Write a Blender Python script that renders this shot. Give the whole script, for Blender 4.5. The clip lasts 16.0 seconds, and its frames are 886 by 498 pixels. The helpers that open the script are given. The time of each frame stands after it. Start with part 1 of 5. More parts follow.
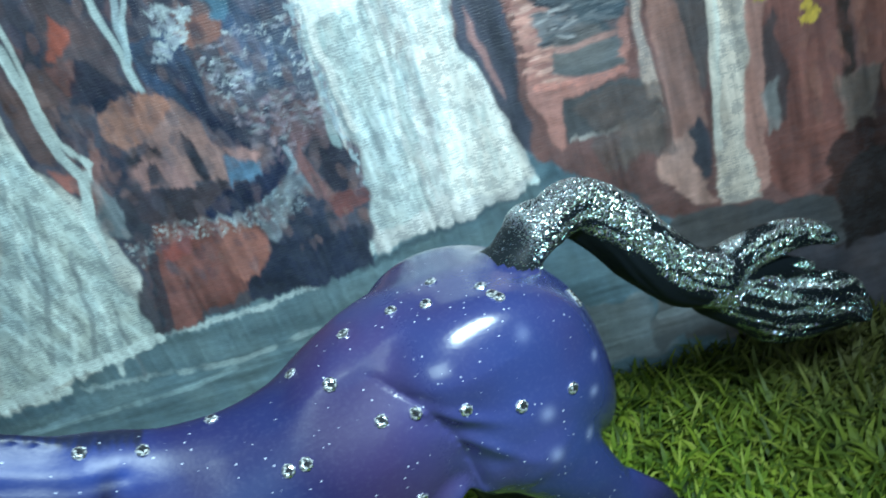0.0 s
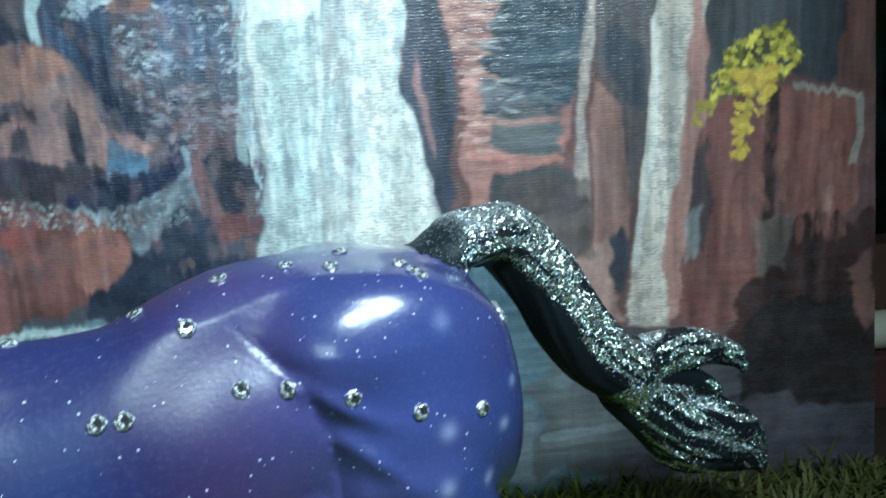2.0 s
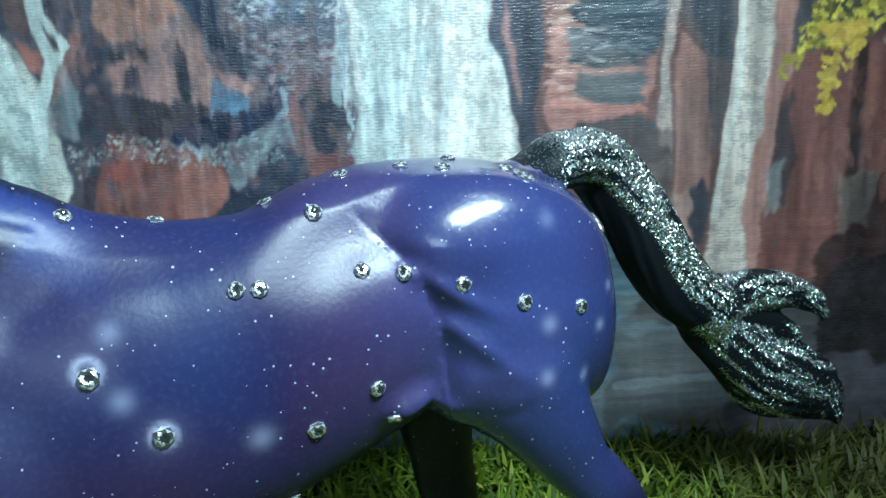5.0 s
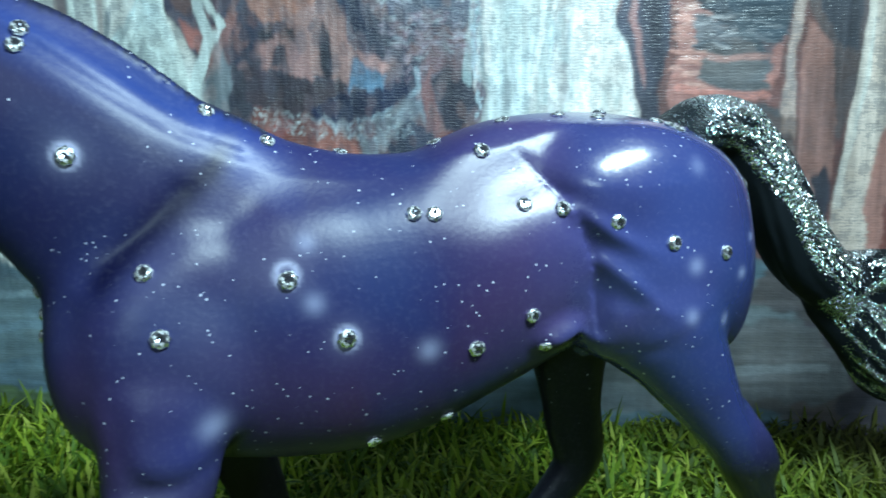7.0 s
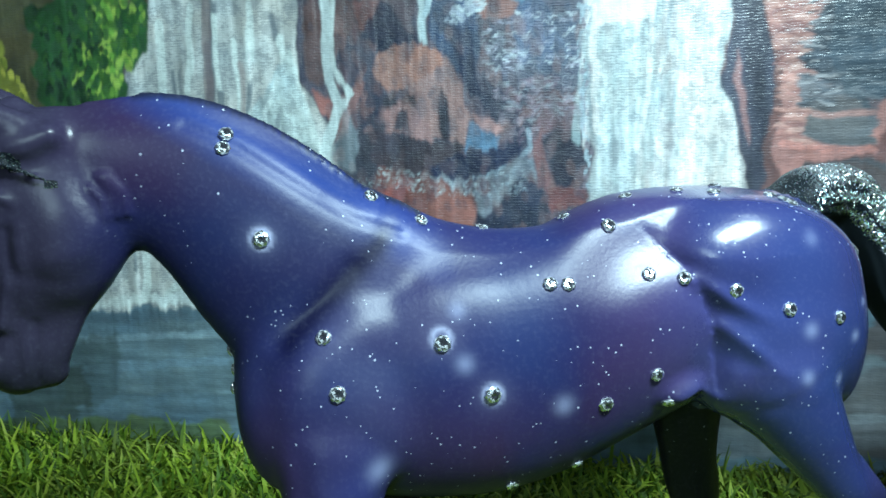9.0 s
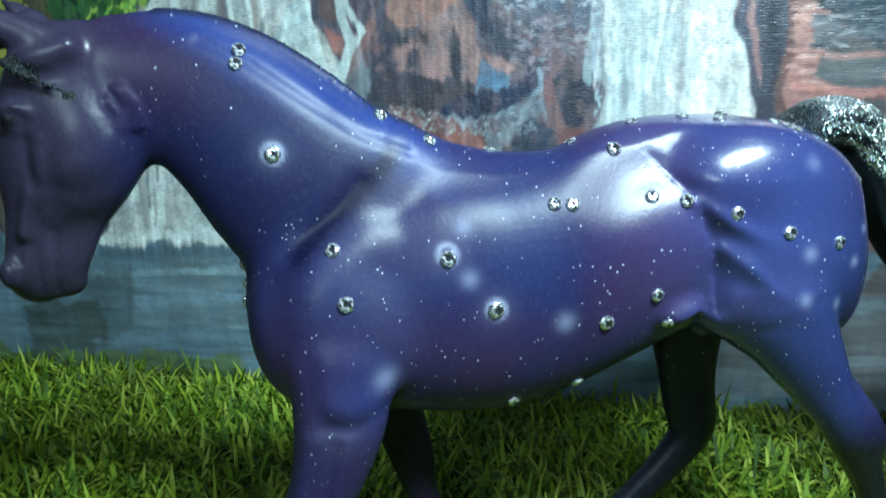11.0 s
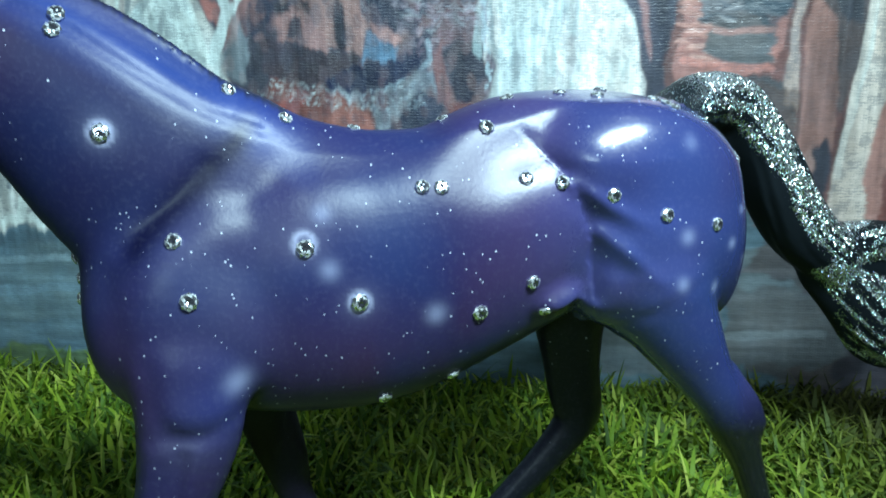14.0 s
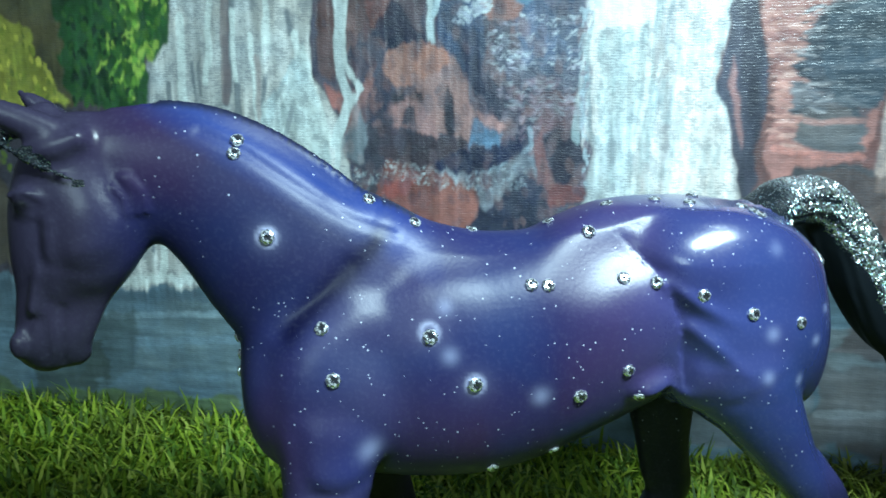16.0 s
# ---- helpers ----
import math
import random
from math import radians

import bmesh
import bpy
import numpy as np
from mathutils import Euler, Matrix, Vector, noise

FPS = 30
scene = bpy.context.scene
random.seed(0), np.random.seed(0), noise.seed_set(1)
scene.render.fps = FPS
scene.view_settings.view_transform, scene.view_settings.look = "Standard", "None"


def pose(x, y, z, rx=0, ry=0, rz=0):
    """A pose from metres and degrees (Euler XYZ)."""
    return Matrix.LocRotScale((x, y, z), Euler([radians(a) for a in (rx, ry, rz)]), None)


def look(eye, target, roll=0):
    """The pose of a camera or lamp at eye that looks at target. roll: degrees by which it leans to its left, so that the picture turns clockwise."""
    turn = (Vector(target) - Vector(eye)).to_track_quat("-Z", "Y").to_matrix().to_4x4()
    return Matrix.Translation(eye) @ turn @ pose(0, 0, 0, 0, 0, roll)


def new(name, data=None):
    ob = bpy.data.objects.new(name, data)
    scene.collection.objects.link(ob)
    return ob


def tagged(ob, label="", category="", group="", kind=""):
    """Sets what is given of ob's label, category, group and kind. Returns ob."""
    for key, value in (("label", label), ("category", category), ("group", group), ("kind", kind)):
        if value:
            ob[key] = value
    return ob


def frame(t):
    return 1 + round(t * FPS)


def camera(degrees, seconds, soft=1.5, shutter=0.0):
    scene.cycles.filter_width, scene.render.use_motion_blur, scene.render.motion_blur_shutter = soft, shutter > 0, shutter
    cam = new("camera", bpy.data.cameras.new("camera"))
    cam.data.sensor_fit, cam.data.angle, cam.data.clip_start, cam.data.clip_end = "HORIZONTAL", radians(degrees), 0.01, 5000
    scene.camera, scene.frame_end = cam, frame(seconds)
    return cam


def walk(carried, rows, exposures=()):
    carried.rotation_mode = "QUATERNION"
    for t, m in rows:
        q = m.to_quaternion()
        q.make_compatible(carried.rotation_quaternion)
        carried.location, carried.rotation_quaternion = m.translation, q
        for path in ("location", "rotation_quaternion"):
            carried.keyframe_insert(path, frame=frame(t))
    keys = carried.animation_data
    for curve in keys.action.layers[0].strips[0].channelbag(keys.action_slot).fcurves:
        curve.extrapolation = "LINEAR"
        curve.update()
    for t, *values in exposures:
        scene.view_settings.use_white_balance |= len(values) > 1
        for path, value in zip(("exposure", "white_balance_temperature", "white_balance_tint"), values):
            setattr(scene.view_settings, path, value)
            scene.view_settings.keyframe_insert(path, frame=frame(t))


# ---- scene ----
cam = camera(60.3, 16.0, soft=1.65, shutter=0.5)
PATH = [
    (0, (0.008, -0.069, 0.249), (-0.275, 1.738, -0.56), -20.2),
    (0.5, (-0.001, -0.063, 0.233), (-0.113, 1.812, -0.455), -14.1),
    (1, (-0.005, -0.055, 0.218), (0.048, 1.863, -0.343), -9.2),
    (1.5, (-0.011, -0.053, 0.204), (0.132, 1.89, -0.249), -5.1),
    (2, (-0.018, -0.054, 0.191), (0.133, 1.896, -0.229), -3.2),
    (2.5, (-0.026, -0.061, 0.181), (0.062, 1.893, -0.238), -2.2),
    (3, (-0.033, -0.07, 0.173), (-0.017, 1.886, -0.243), -1.2),
    (3.2, (-0.036, -0.071, 0.171), (-0.022, 1.885, -0.244), -0.8),
    (5.3, (-0.032, -0.068, 0.173), (-0.031, 1.885, -0.258), -2.6),
    (5.5, (-0.032, -0.071, 0.17), (-0.067, 1.885, -0.248), -2.4),
    (6, (-0.038, -0.075, 0.163), (-0.107, 1.88, -0.252), -1.8),
    (6.5, (-0.043, -0.081, 0.161), (-0.166, 1.877, -0.23), -1.3),
    (7, (-0.052, -0.087, 0.157), (-0.232, 1.868, -0.22), -0.7),
    (7.5, (-0.059, -0.095, 0.16), (-0.316, 1.855, -0.199), -0.9),
    (8, (-0.062, -0.102, 0.167), (-0.38, 1.845, -0.159), -1.3),
    (8.2, (-0.062, -0.104, 0.17), (-0.403, 1.842, -0.141), -1.5),
    (10.3, (-0.063, -0.116, 0.172), (-0.493, 1.814, -0.125), -1.5),
    (10.5, (-0.061, -0.116, 0.168), (-0.492, 1.811, -0.15), -1.4),
    (11, (-0.06, -0.117, 0.161), (-0.486, 1.796, -0.236), -1.1),
    (11.5, (-0.061, -0.118, 0.154), (-0.472, 1.778, -0.332), -0.8),
    (12, (-0.061, -0.115, 0.15), (-0.432, 1.783, -0.359), -0.3),
    (12.5, (-0.062, -0.111, 0.149), (-0.36, 1.798, -0.368), -0.0),
    (13, (-0.059, -0.106, 0.153), (-0.313, 1.804, -0.384), 0.2),
    (13.5, (-0.053, -0.101, 0.155), (-0.289, 1.818, -0.357), -0.0),
    (14, (-0.049, -0.099, 0.161), (-0.264, 1.834, -0.307), -0.6),
    (14.5, (-0.049, -0.104, 0.169), (-0.301, 1.83, -0.274), -1.0),
    (15, (-0.049, -0.112, 0.175), (-0.369, 1.82, -0.233), -1.4),
    (15.5, (-0.052, -0.119, 0.178), (-0.427, 1.808, -0.203), -1.0),
    (16, (-0.052, -0.125, 0.18), (-0.49, 1.795, -0.172), -0.5),
]
walk(cam, [(t, look(eye, target, roll)) for t, eye, target, roll in PATH],
     [(0.0, -0.2), (1.0, -0.19), (2.0, -0.22), (3.2, -0.26), (5.3, -0.22), (7.0, -0.1), (8.0, -0.02), (16.0, 0.0)])

# ---------------------------------------------------------------- light
world = bpy.data.worlds.new("world")
scene.world = world
world.use_nodes = True
world.node_tree.nodes["Background"].inputs[0].default_value = (0.6, 0.75, 1.0, 1)
world.node_tree.nodes["Background"].inputs[1].default_value = 0.06


def area_lamp(name, eye, target, sx, sy, watts, colour, spread=math.pi):
    data = bpy.data.lights.new(name, "AREA")
    data.shape, data.size, data.size_y, data.energy, data.color = "RECTANGLE", sx, sy, watts, colour
    data.spread = spread
    ob = new(name, data)
    ob.matrix_world = look(eye, target)
    return ob


LAMP = (0.10, -0.09, 0.43)
area_lamp("lamp_light", LAMP, (-0.13, 0.17, 0.10), 0.19, 0.045, 1.76, (0.66, 0.93, 1.0), radians(98))
area_lamp("room_light", (-0.2, -1.0, 0.56), (-0.08, 0.2, 0.12), 0.4, 0.3, 4.2, (0.64, 0.92, 1.0))


# ---------------------------------------------------------------- materials
def material(name):
    m = bpy.data.materials.new(name)
    m.use_nodes = True
    return m, m.node_tree.nodes, m.node_tree.links, m.node_tree.nodes["Principled BSDF"]


def simple(name, colour, rough=0.5, metal=0.0):
    m, n, l, b = material(name)
    b.inputs["Base Color"].default_value = (*colour, 1)
    b.inputs["Roughness"].default_value = rough
    b.inputs["Metallic"].default_value = metal
    return m


def node(n, kind, **values):
    made = n.new("ShaderNode" + kind)
    for key, value in values.items():
        if key == "op":
            made.operation = value
        else:
            made.inputs[key.replace("_", " ")].default_value = value
    return made


def mixer(n, l, fac, a, b_):
    m = n.new("ShaderNodeMix")
    m.data_type = "RGBA"
    for slot, v in ((0, fac), (6, a), (7, b_)):
        if isinstance(v, (int, float)):
            m.inputs[slot].default_value = v
        elif isinstance(v, tuple):
            m.inputs[slot].default_value = (*v, 1)
        else:
            l.new(v, m.inputs[slot])
    return m.outputs[2]


def calc(n, l, op, a, b_=0.0, clamp=False):
    m = n.new("ShaderNodeMath")
    m.operation, m.use_clamp = op, clamp
    for slot, v in ((0, a), (1, b_)):
        if isinstance(v, (int, float)):
            m.inputs[slot].default_value = v
        else:
            l.new(v, m.inputs[slot])
    return m.outputs[0]


def grainy(name, a, b_, scale, rough=0.6, bump=0.2):
    m, n, l, b = material(name)
    tc, nz = n.new("ShaderNodeTexCoord"), node(n, "TexNoise", Scale=scale, Detail=6.0)
    l.new(tc.outputs["Object"], nz.inputs["Vector"])
    l.new(mixer(n, l, nz.outputs[0], a, b_), b.inputs["Base Color"])
    bp = node(n, "Bump", Strength=bump, Distance=0.002)
    l.new(nz.outputs[0], bp.inputs["Height"])
    l.new(bp.outputs[0], b.inputs["Normal"])
    b.inputs["Roughness"].default_value = rough
    return m


def dots(n, l, vec, scale, radius, keep):
    """White paint specks: round cells of a Voronoi pattern, of which some are kept."""
    v = node(n, "TexVoronoi", Scale=scale)
    l.new(vec, v.inputs["Vector"])
    sep = n.new("ShaderNodeSeparateColor")
    l.new(v.outputs["Color"], sep.inputs[0])
    size = calc(n, l, "MULTIPLY", sep.outputs[1], radius)
    inside = calc(n, l, "LESS_THAN", v.outputs["Distance"], size)
    return calc(n, l, "MULTIPLY", inside, calc(n, l, "LESS_THAN", sep.outputs[0], keep))


def galaxy_material():
    m, n, l, b = material("galaxy_paint")
    at = n.new("ShaderNodeAttribute")
    at.attribute_name = "paint"
    tc = n.new("ShaderNodeTexCoord")
    obj_co = tc.outputs["Object"]
    zone = node(n, "TexNoise", Scale=38.0, Detail=3.0)
    l.new(obj_co, zone.inputs["Vector"])
    haze = node(n, "TexNoise", Scale=900.0, Detail=3.0)
    l.new(obj_co, haze.inputs["Vector"])
    fine = calc(n, l, "MULTIPLY", dots(n, l, obj_co, 500.0, 0.16, 0.75), calc(n, l, "GREATER_THAN", zone.outputs[0], 0.41))
    big = dots(n, l, obj_co, 130.0, 0.05, 0.16)
    speck = calc(n, l, "MULTIPLY", calc(n, l, "MAXIMUM", fine, big), at.outputs["Alpha"])
    base = mixer(n, l, calc(n, l, "MULTIPLY", calc(n, l, "SUBTRACT", haze.outputs[0], 0.5), 0.1, True), at.outputs["Color"], (0.35, 0.36, 0.5))
    l.new(mixer(n, l, calc(n, l, "MULTIPLY", speck, 0.5), base, (0.72, 0.78, 0.95)), b.inputs["Base Color"])
    bp = node(n, "Bump", Strength=0.12, Distance=0.0004)
    l.new(haze.outputs[0], bp.inputs["Height"])
    l.new(bp.outputs[0], b.inputs["Normal"])
    gl = n.new("ShaderNodeAttribute")
    gl.attribute_name = "gloss"
    l.new(calc(n, l, "ADD", 0.17, calc(n, l, "MULTIPLY", gl.outputs["Fac"], 0.36)), b.inputs["Specular IOR Level"])
    by_place = calc(n, l, "ADD", calc(n, l, "MULTIPLY", zone.outputs[0], 0.06), calc(n, l, "MULTIPLY", haze.outputs[0], 0.08))
    l.new(calc(n, l, "ADD", calc(n, l, "SUBTRACT", 0.36, calc(n, l, "MULTIPLY", gl.outputs["Fac"], 0.22)), by_place), b.inputs["Roughness"])
    l.new(calc(n, l, "MULTIPLY", calc(n, l, "SUBTRACT", gl.outputs["Fac"], 0.6, True), 1.9), b.inputs["Coat Weight"])
    b.inputs["Coat Roughness"].default_value = 0.12
    return m


def glitter_material():
    m, n, l, b = material("black_glitter")
    tc = n.new("ShaderNodeTexCoord")
    geo = n.new("ShaderNodeNewGeometry")
    v = node(n, "TexVoronoi", Scale=3300.0)
    l.new(tc.outputs["Object"], v.inputs["Vector"])
    sep = n.new("ShaderNodeSeparateColor")
    l.new(v.outputs["Color"], sep.inputs[0])
    nz = node(n, "TexNoise", Scale=110.0, Detail=4.0)
    l.new(tc.outputs["Object"], nz.inputs["Vector"])
    coat = n.new("ShaderNodeAttribute")
    coat.attribute_name = "glitter"
    dense = calc(n, l, "MULTIPLY", calc(n, l, "ADD", 0.42, calc(n, l, "MULTIPLY", nz.outputs[0], 0.75)), coat.outputs["Fac"])
    flake = calc(n, l, "LESS_THAN", sep.outputs[0], dense)
    hue = n.new("ShaderNodeCombineColor")
    hue.mode = "HSV"
    l.new(sep.outputs[1], hue.inputs[0])
    l.new(calc(n, l, "MULTIPLY", calc(n, l, "GREATER_THAN", sep.outputs[2], 0.72), 0.55), hue.inputs[1])
    hue.inputs[2].default_value = 0.9
    l.new(mixer(n, l, flake, (0.006, 0.009, 0.012), mixer(n, l, 0.45, hue.outputs[0], (0.70, 0.90, 1.0))), b.inputs["Base Color"])
    l.new(calc(n, l, "MULTIPLY", flake, 0.93), b.inputs["Metallic"])
    off = n.new("ShaderNodeVectorMath")
    off.operation = "SUBTRACT"
    l.new(v.outputs["Color"], off.inputs[0])
    off.inputs[1].default_value = (0.5, 0.5, 0.5)
    grow = n.new("ShaderNodeVectorMath")
    grow.operation = "SCALE"
    l.new(off.outputs[0], grow.inputs[0])
    l.new(calc(n, l, "MULTIPLY", flake, 1.9), grow.inputs[3])
    add = n.new("ShaderNodeVectorMath")
    l.new(geo.outputs["Normal"], add.inputs[0])
    l.new(grow.outputs[0], add.inputs[1])
    nrm = n.new("ShaderNodeVectorMath")
    nrm.operation = "NORMALIZE"
    l.new(add.outputs[0], nrm.inputs[0])
    l.new(nrm.outputs[0], b.inputs["Normal"])
    l.new(calc(n, l, "SUBTRACT", 0.55, calc(n, l, "MULTIPLY", flake, 0.3)), b.inputs["Roughness"])
    b.inputs["Specular IOR Level"].default_value = 0.12
    return m


def canvas_material():
    """Acrylic paint on woven canvas: the colour is laid on the mesh, its alpha says how dry the brush was."""
    m, n, l, b = material("painted_canvas")
    at = n.new("ShaderNodeAttribute")
    at.attribute_name = "paint"
    tc = n.new("ShaderNodeTexCoord")
    sep = n.new("ShaderNodeSeparateXYZ")
    l.new(tc.outputs["Object"], sep.inputs[0])
    nz = node(n, "TexNoise", Scale=420.0, Detail=3.0)
    l.new(tc.outputs["Object"], nz.inputs["Vector"])
    wob = calc(n, l, "MULTIPLY", nz.outputs[0], 5.5)
    warp = calc(n, l, "SINE", calc(n, l, "ADD", calc(n, l, "MULTIPLY", sep.outputs[0], 5200.0), wob))
    weft = calc(n, l, "SINE", calc(n, l, "ADD", calc(n, l, "MULTIPLY", sep.outputs[2], 4800.0), wob))
    flat = n.new("ShaderNodeVectorMath")
    flat.operation = "MULTIPLY"
    l.new(tc.outputs["Object"], flat.inputs[0])
    flat.inputs[1].default_value = (0.28, 1.0, 1.0)
    thread = node(n, "TexNoise", Scale=1300.0, Detail=2.0)
    l.new(flat.outputs[0], thread.inputs["Vector"])
    tick = calc(n, l, "MULTIPLY", calc(n, l, "SUBTRACT", thread.outputs[0], 0.5), 5.0)
    weave = calc(n, l, "ADD", calc(n, l, "ADD", calc(n, l, "MULTIPLY", warp, 0.16), calc(n, l, "MULTIPLY", weft, 0.4)), tick)
    patch = node(n, "TexNoise", Scale=160.0, Detail=4.0)
    l.new(tc.outputs["Object"], patch.inputs["Vector"])
    gap = calc(n, l, "ADD", calc(n, l, "MULTIPLY", weave, 0.32), calc(n, l, "SUBTRACT", calc(n, l, "MULTIPLY", patch.outputs[0], 2.3), 0.2))
    show = calc(n, l, "MULTIPLY", calc(n, l, "MULTIPLY", calc(n, l, "SUBTRACT", 1.0, gap), 4.0, True), at.outputs["Alpha"])
    tone = mixer(n, l, calc(n, l, "MULTIPLY", nz.outputs[0], 0.22), at.outputs["Color"], (0.05, 0.055, 0.07))
    grow = n.new("ShaderNodeVectorMath")
    grow.operation = "MULTIPLY"
    l.new(tc.outputs["Object"], grow.inputs[0])
    grow.inputs[1].default_value = (0.5, 1.0, 0.8)
    hair = node(n, "TexNoise", Scale=520.0, Detail=4.0)
    l.new(grow.outputs[0], hair.inputs["Vector"])
    load = calc(n, l, "ADD", 0.78, calc(n, l, "MULTIPLY", hair.outputs[0], 0.44))
    brushed = n.new("ShaderNodeVectorMath")
    brushed.operation = "SCALE"
    l.new(tone, brushed.inputs[0])
    l.new(load, brushed.inputs[3])
    l.new(mixer(n, l, calc(n, l, "MULTIPLY", show, 0.75), brushed.outputs[0], (0.10, 0.12, 0.15)), b.inputs["Base Color"])
    high = calc(n, l, "ADD", calc(n, l, "MULTIPLY", weave, 0.3), calc(n, l, "MULTIPLY", patch.outputs[0], 1.5))
    bp = node(n, "Bump", Strength=0.4, Distance=0.0003)
    l.new(high, bp.inputs["Height"])
    l.new(bp.outputs[0], b.inputs["Normal"])
    b.inputs["Roughness"].default_value = 0.3
    b.inputs["Specular IOR Level"].default_value = 0.5
    return m


def grass_material():
    m, n, l, b = material("artificial_grass")
    geo = n.new("ShaderNodeNewGeometry")
    tc = n.new("ShaderNodeTexCoord")
    ramp = n.new("ShaderNodeValToRGB")
    el = ramp.color_ramp.elements
    el[0].position, el[0].color = 0.0, (0.030, 0.070, 0.008, 1)
    el[1].position, el[1].color = 1.0, (0.40, 0.46, 0.09, 1)
    for p, c in ((0.3, (0.086, 0.175, 0.013)), (0.6, (0.19, 0.30, 0.022)), (0.85, (0.31, 0.41, 0.034))):
        e = el.new(p)
        e.color = (*c, 1)
    l.new(geo.outputs["Random Per Island"], ramp.inputs[0])
    nz = node(n, "TexNoise", Scale=14.0, Detail=3.0)
    l.new(tc.outputs["Object"], nz.inputs["Vector"])
    brown = calc(n, l, "MULTIPLY", calc(n, l, "SUBTRACT", nz.outputs[0], 0.52), 2.2, True)
    # blades turn browner and darker towards the right rear of the mat
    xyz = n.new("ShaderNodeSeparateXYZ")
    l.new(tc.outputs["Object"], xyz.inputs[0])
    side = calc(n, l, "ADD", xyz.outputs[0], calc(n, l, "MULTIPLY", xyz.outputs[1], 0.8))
    by_place = calc(n, l, "MULTIPLY", calc(n, l, "SUBTRACT", side, 0.14), 6.0, True)
    mixed = mixer(n, l, brown, ramp.outputs[0], (0.17, 0.19, 0.035))
    l.new(mixer(n, l, calc(n, l, "MULTIPLY", by_place, 0.92), mixed, (0.06, 0.055, 0.022)), b.inputs["Base Color"])
    b.inputs["Roughness"].default_value = 0.6
    b.inputs["Specular IOR Level"].default_value = 0.3
    b.inputs["Subsurface Weight"].default_value = 0.0
    tr = n.new("ShaderNodeBsdfTranslucent")
    l.new(ramp.outputs[0], tr.inputs[0])
    mx = n.new("ShaderNodeMixShader")
    mx.inputs[0].default_value = 0.25
    l.new(b.outputs[0], mx.inputs[1])
    l.new(tr.outputs[0], mx.inputs[2])
    l.new(mx.outputs[0], n["Material Output"].inputs[0])
    return m


# ---------------------------------------------------------------- horse figurine
YAW = 20.0
HORSE = pose(-0.03, 0.118, 0.0, 0, 0, YAW)   # local x runs to the tail, local -y to the camera's side
MM = 0.001


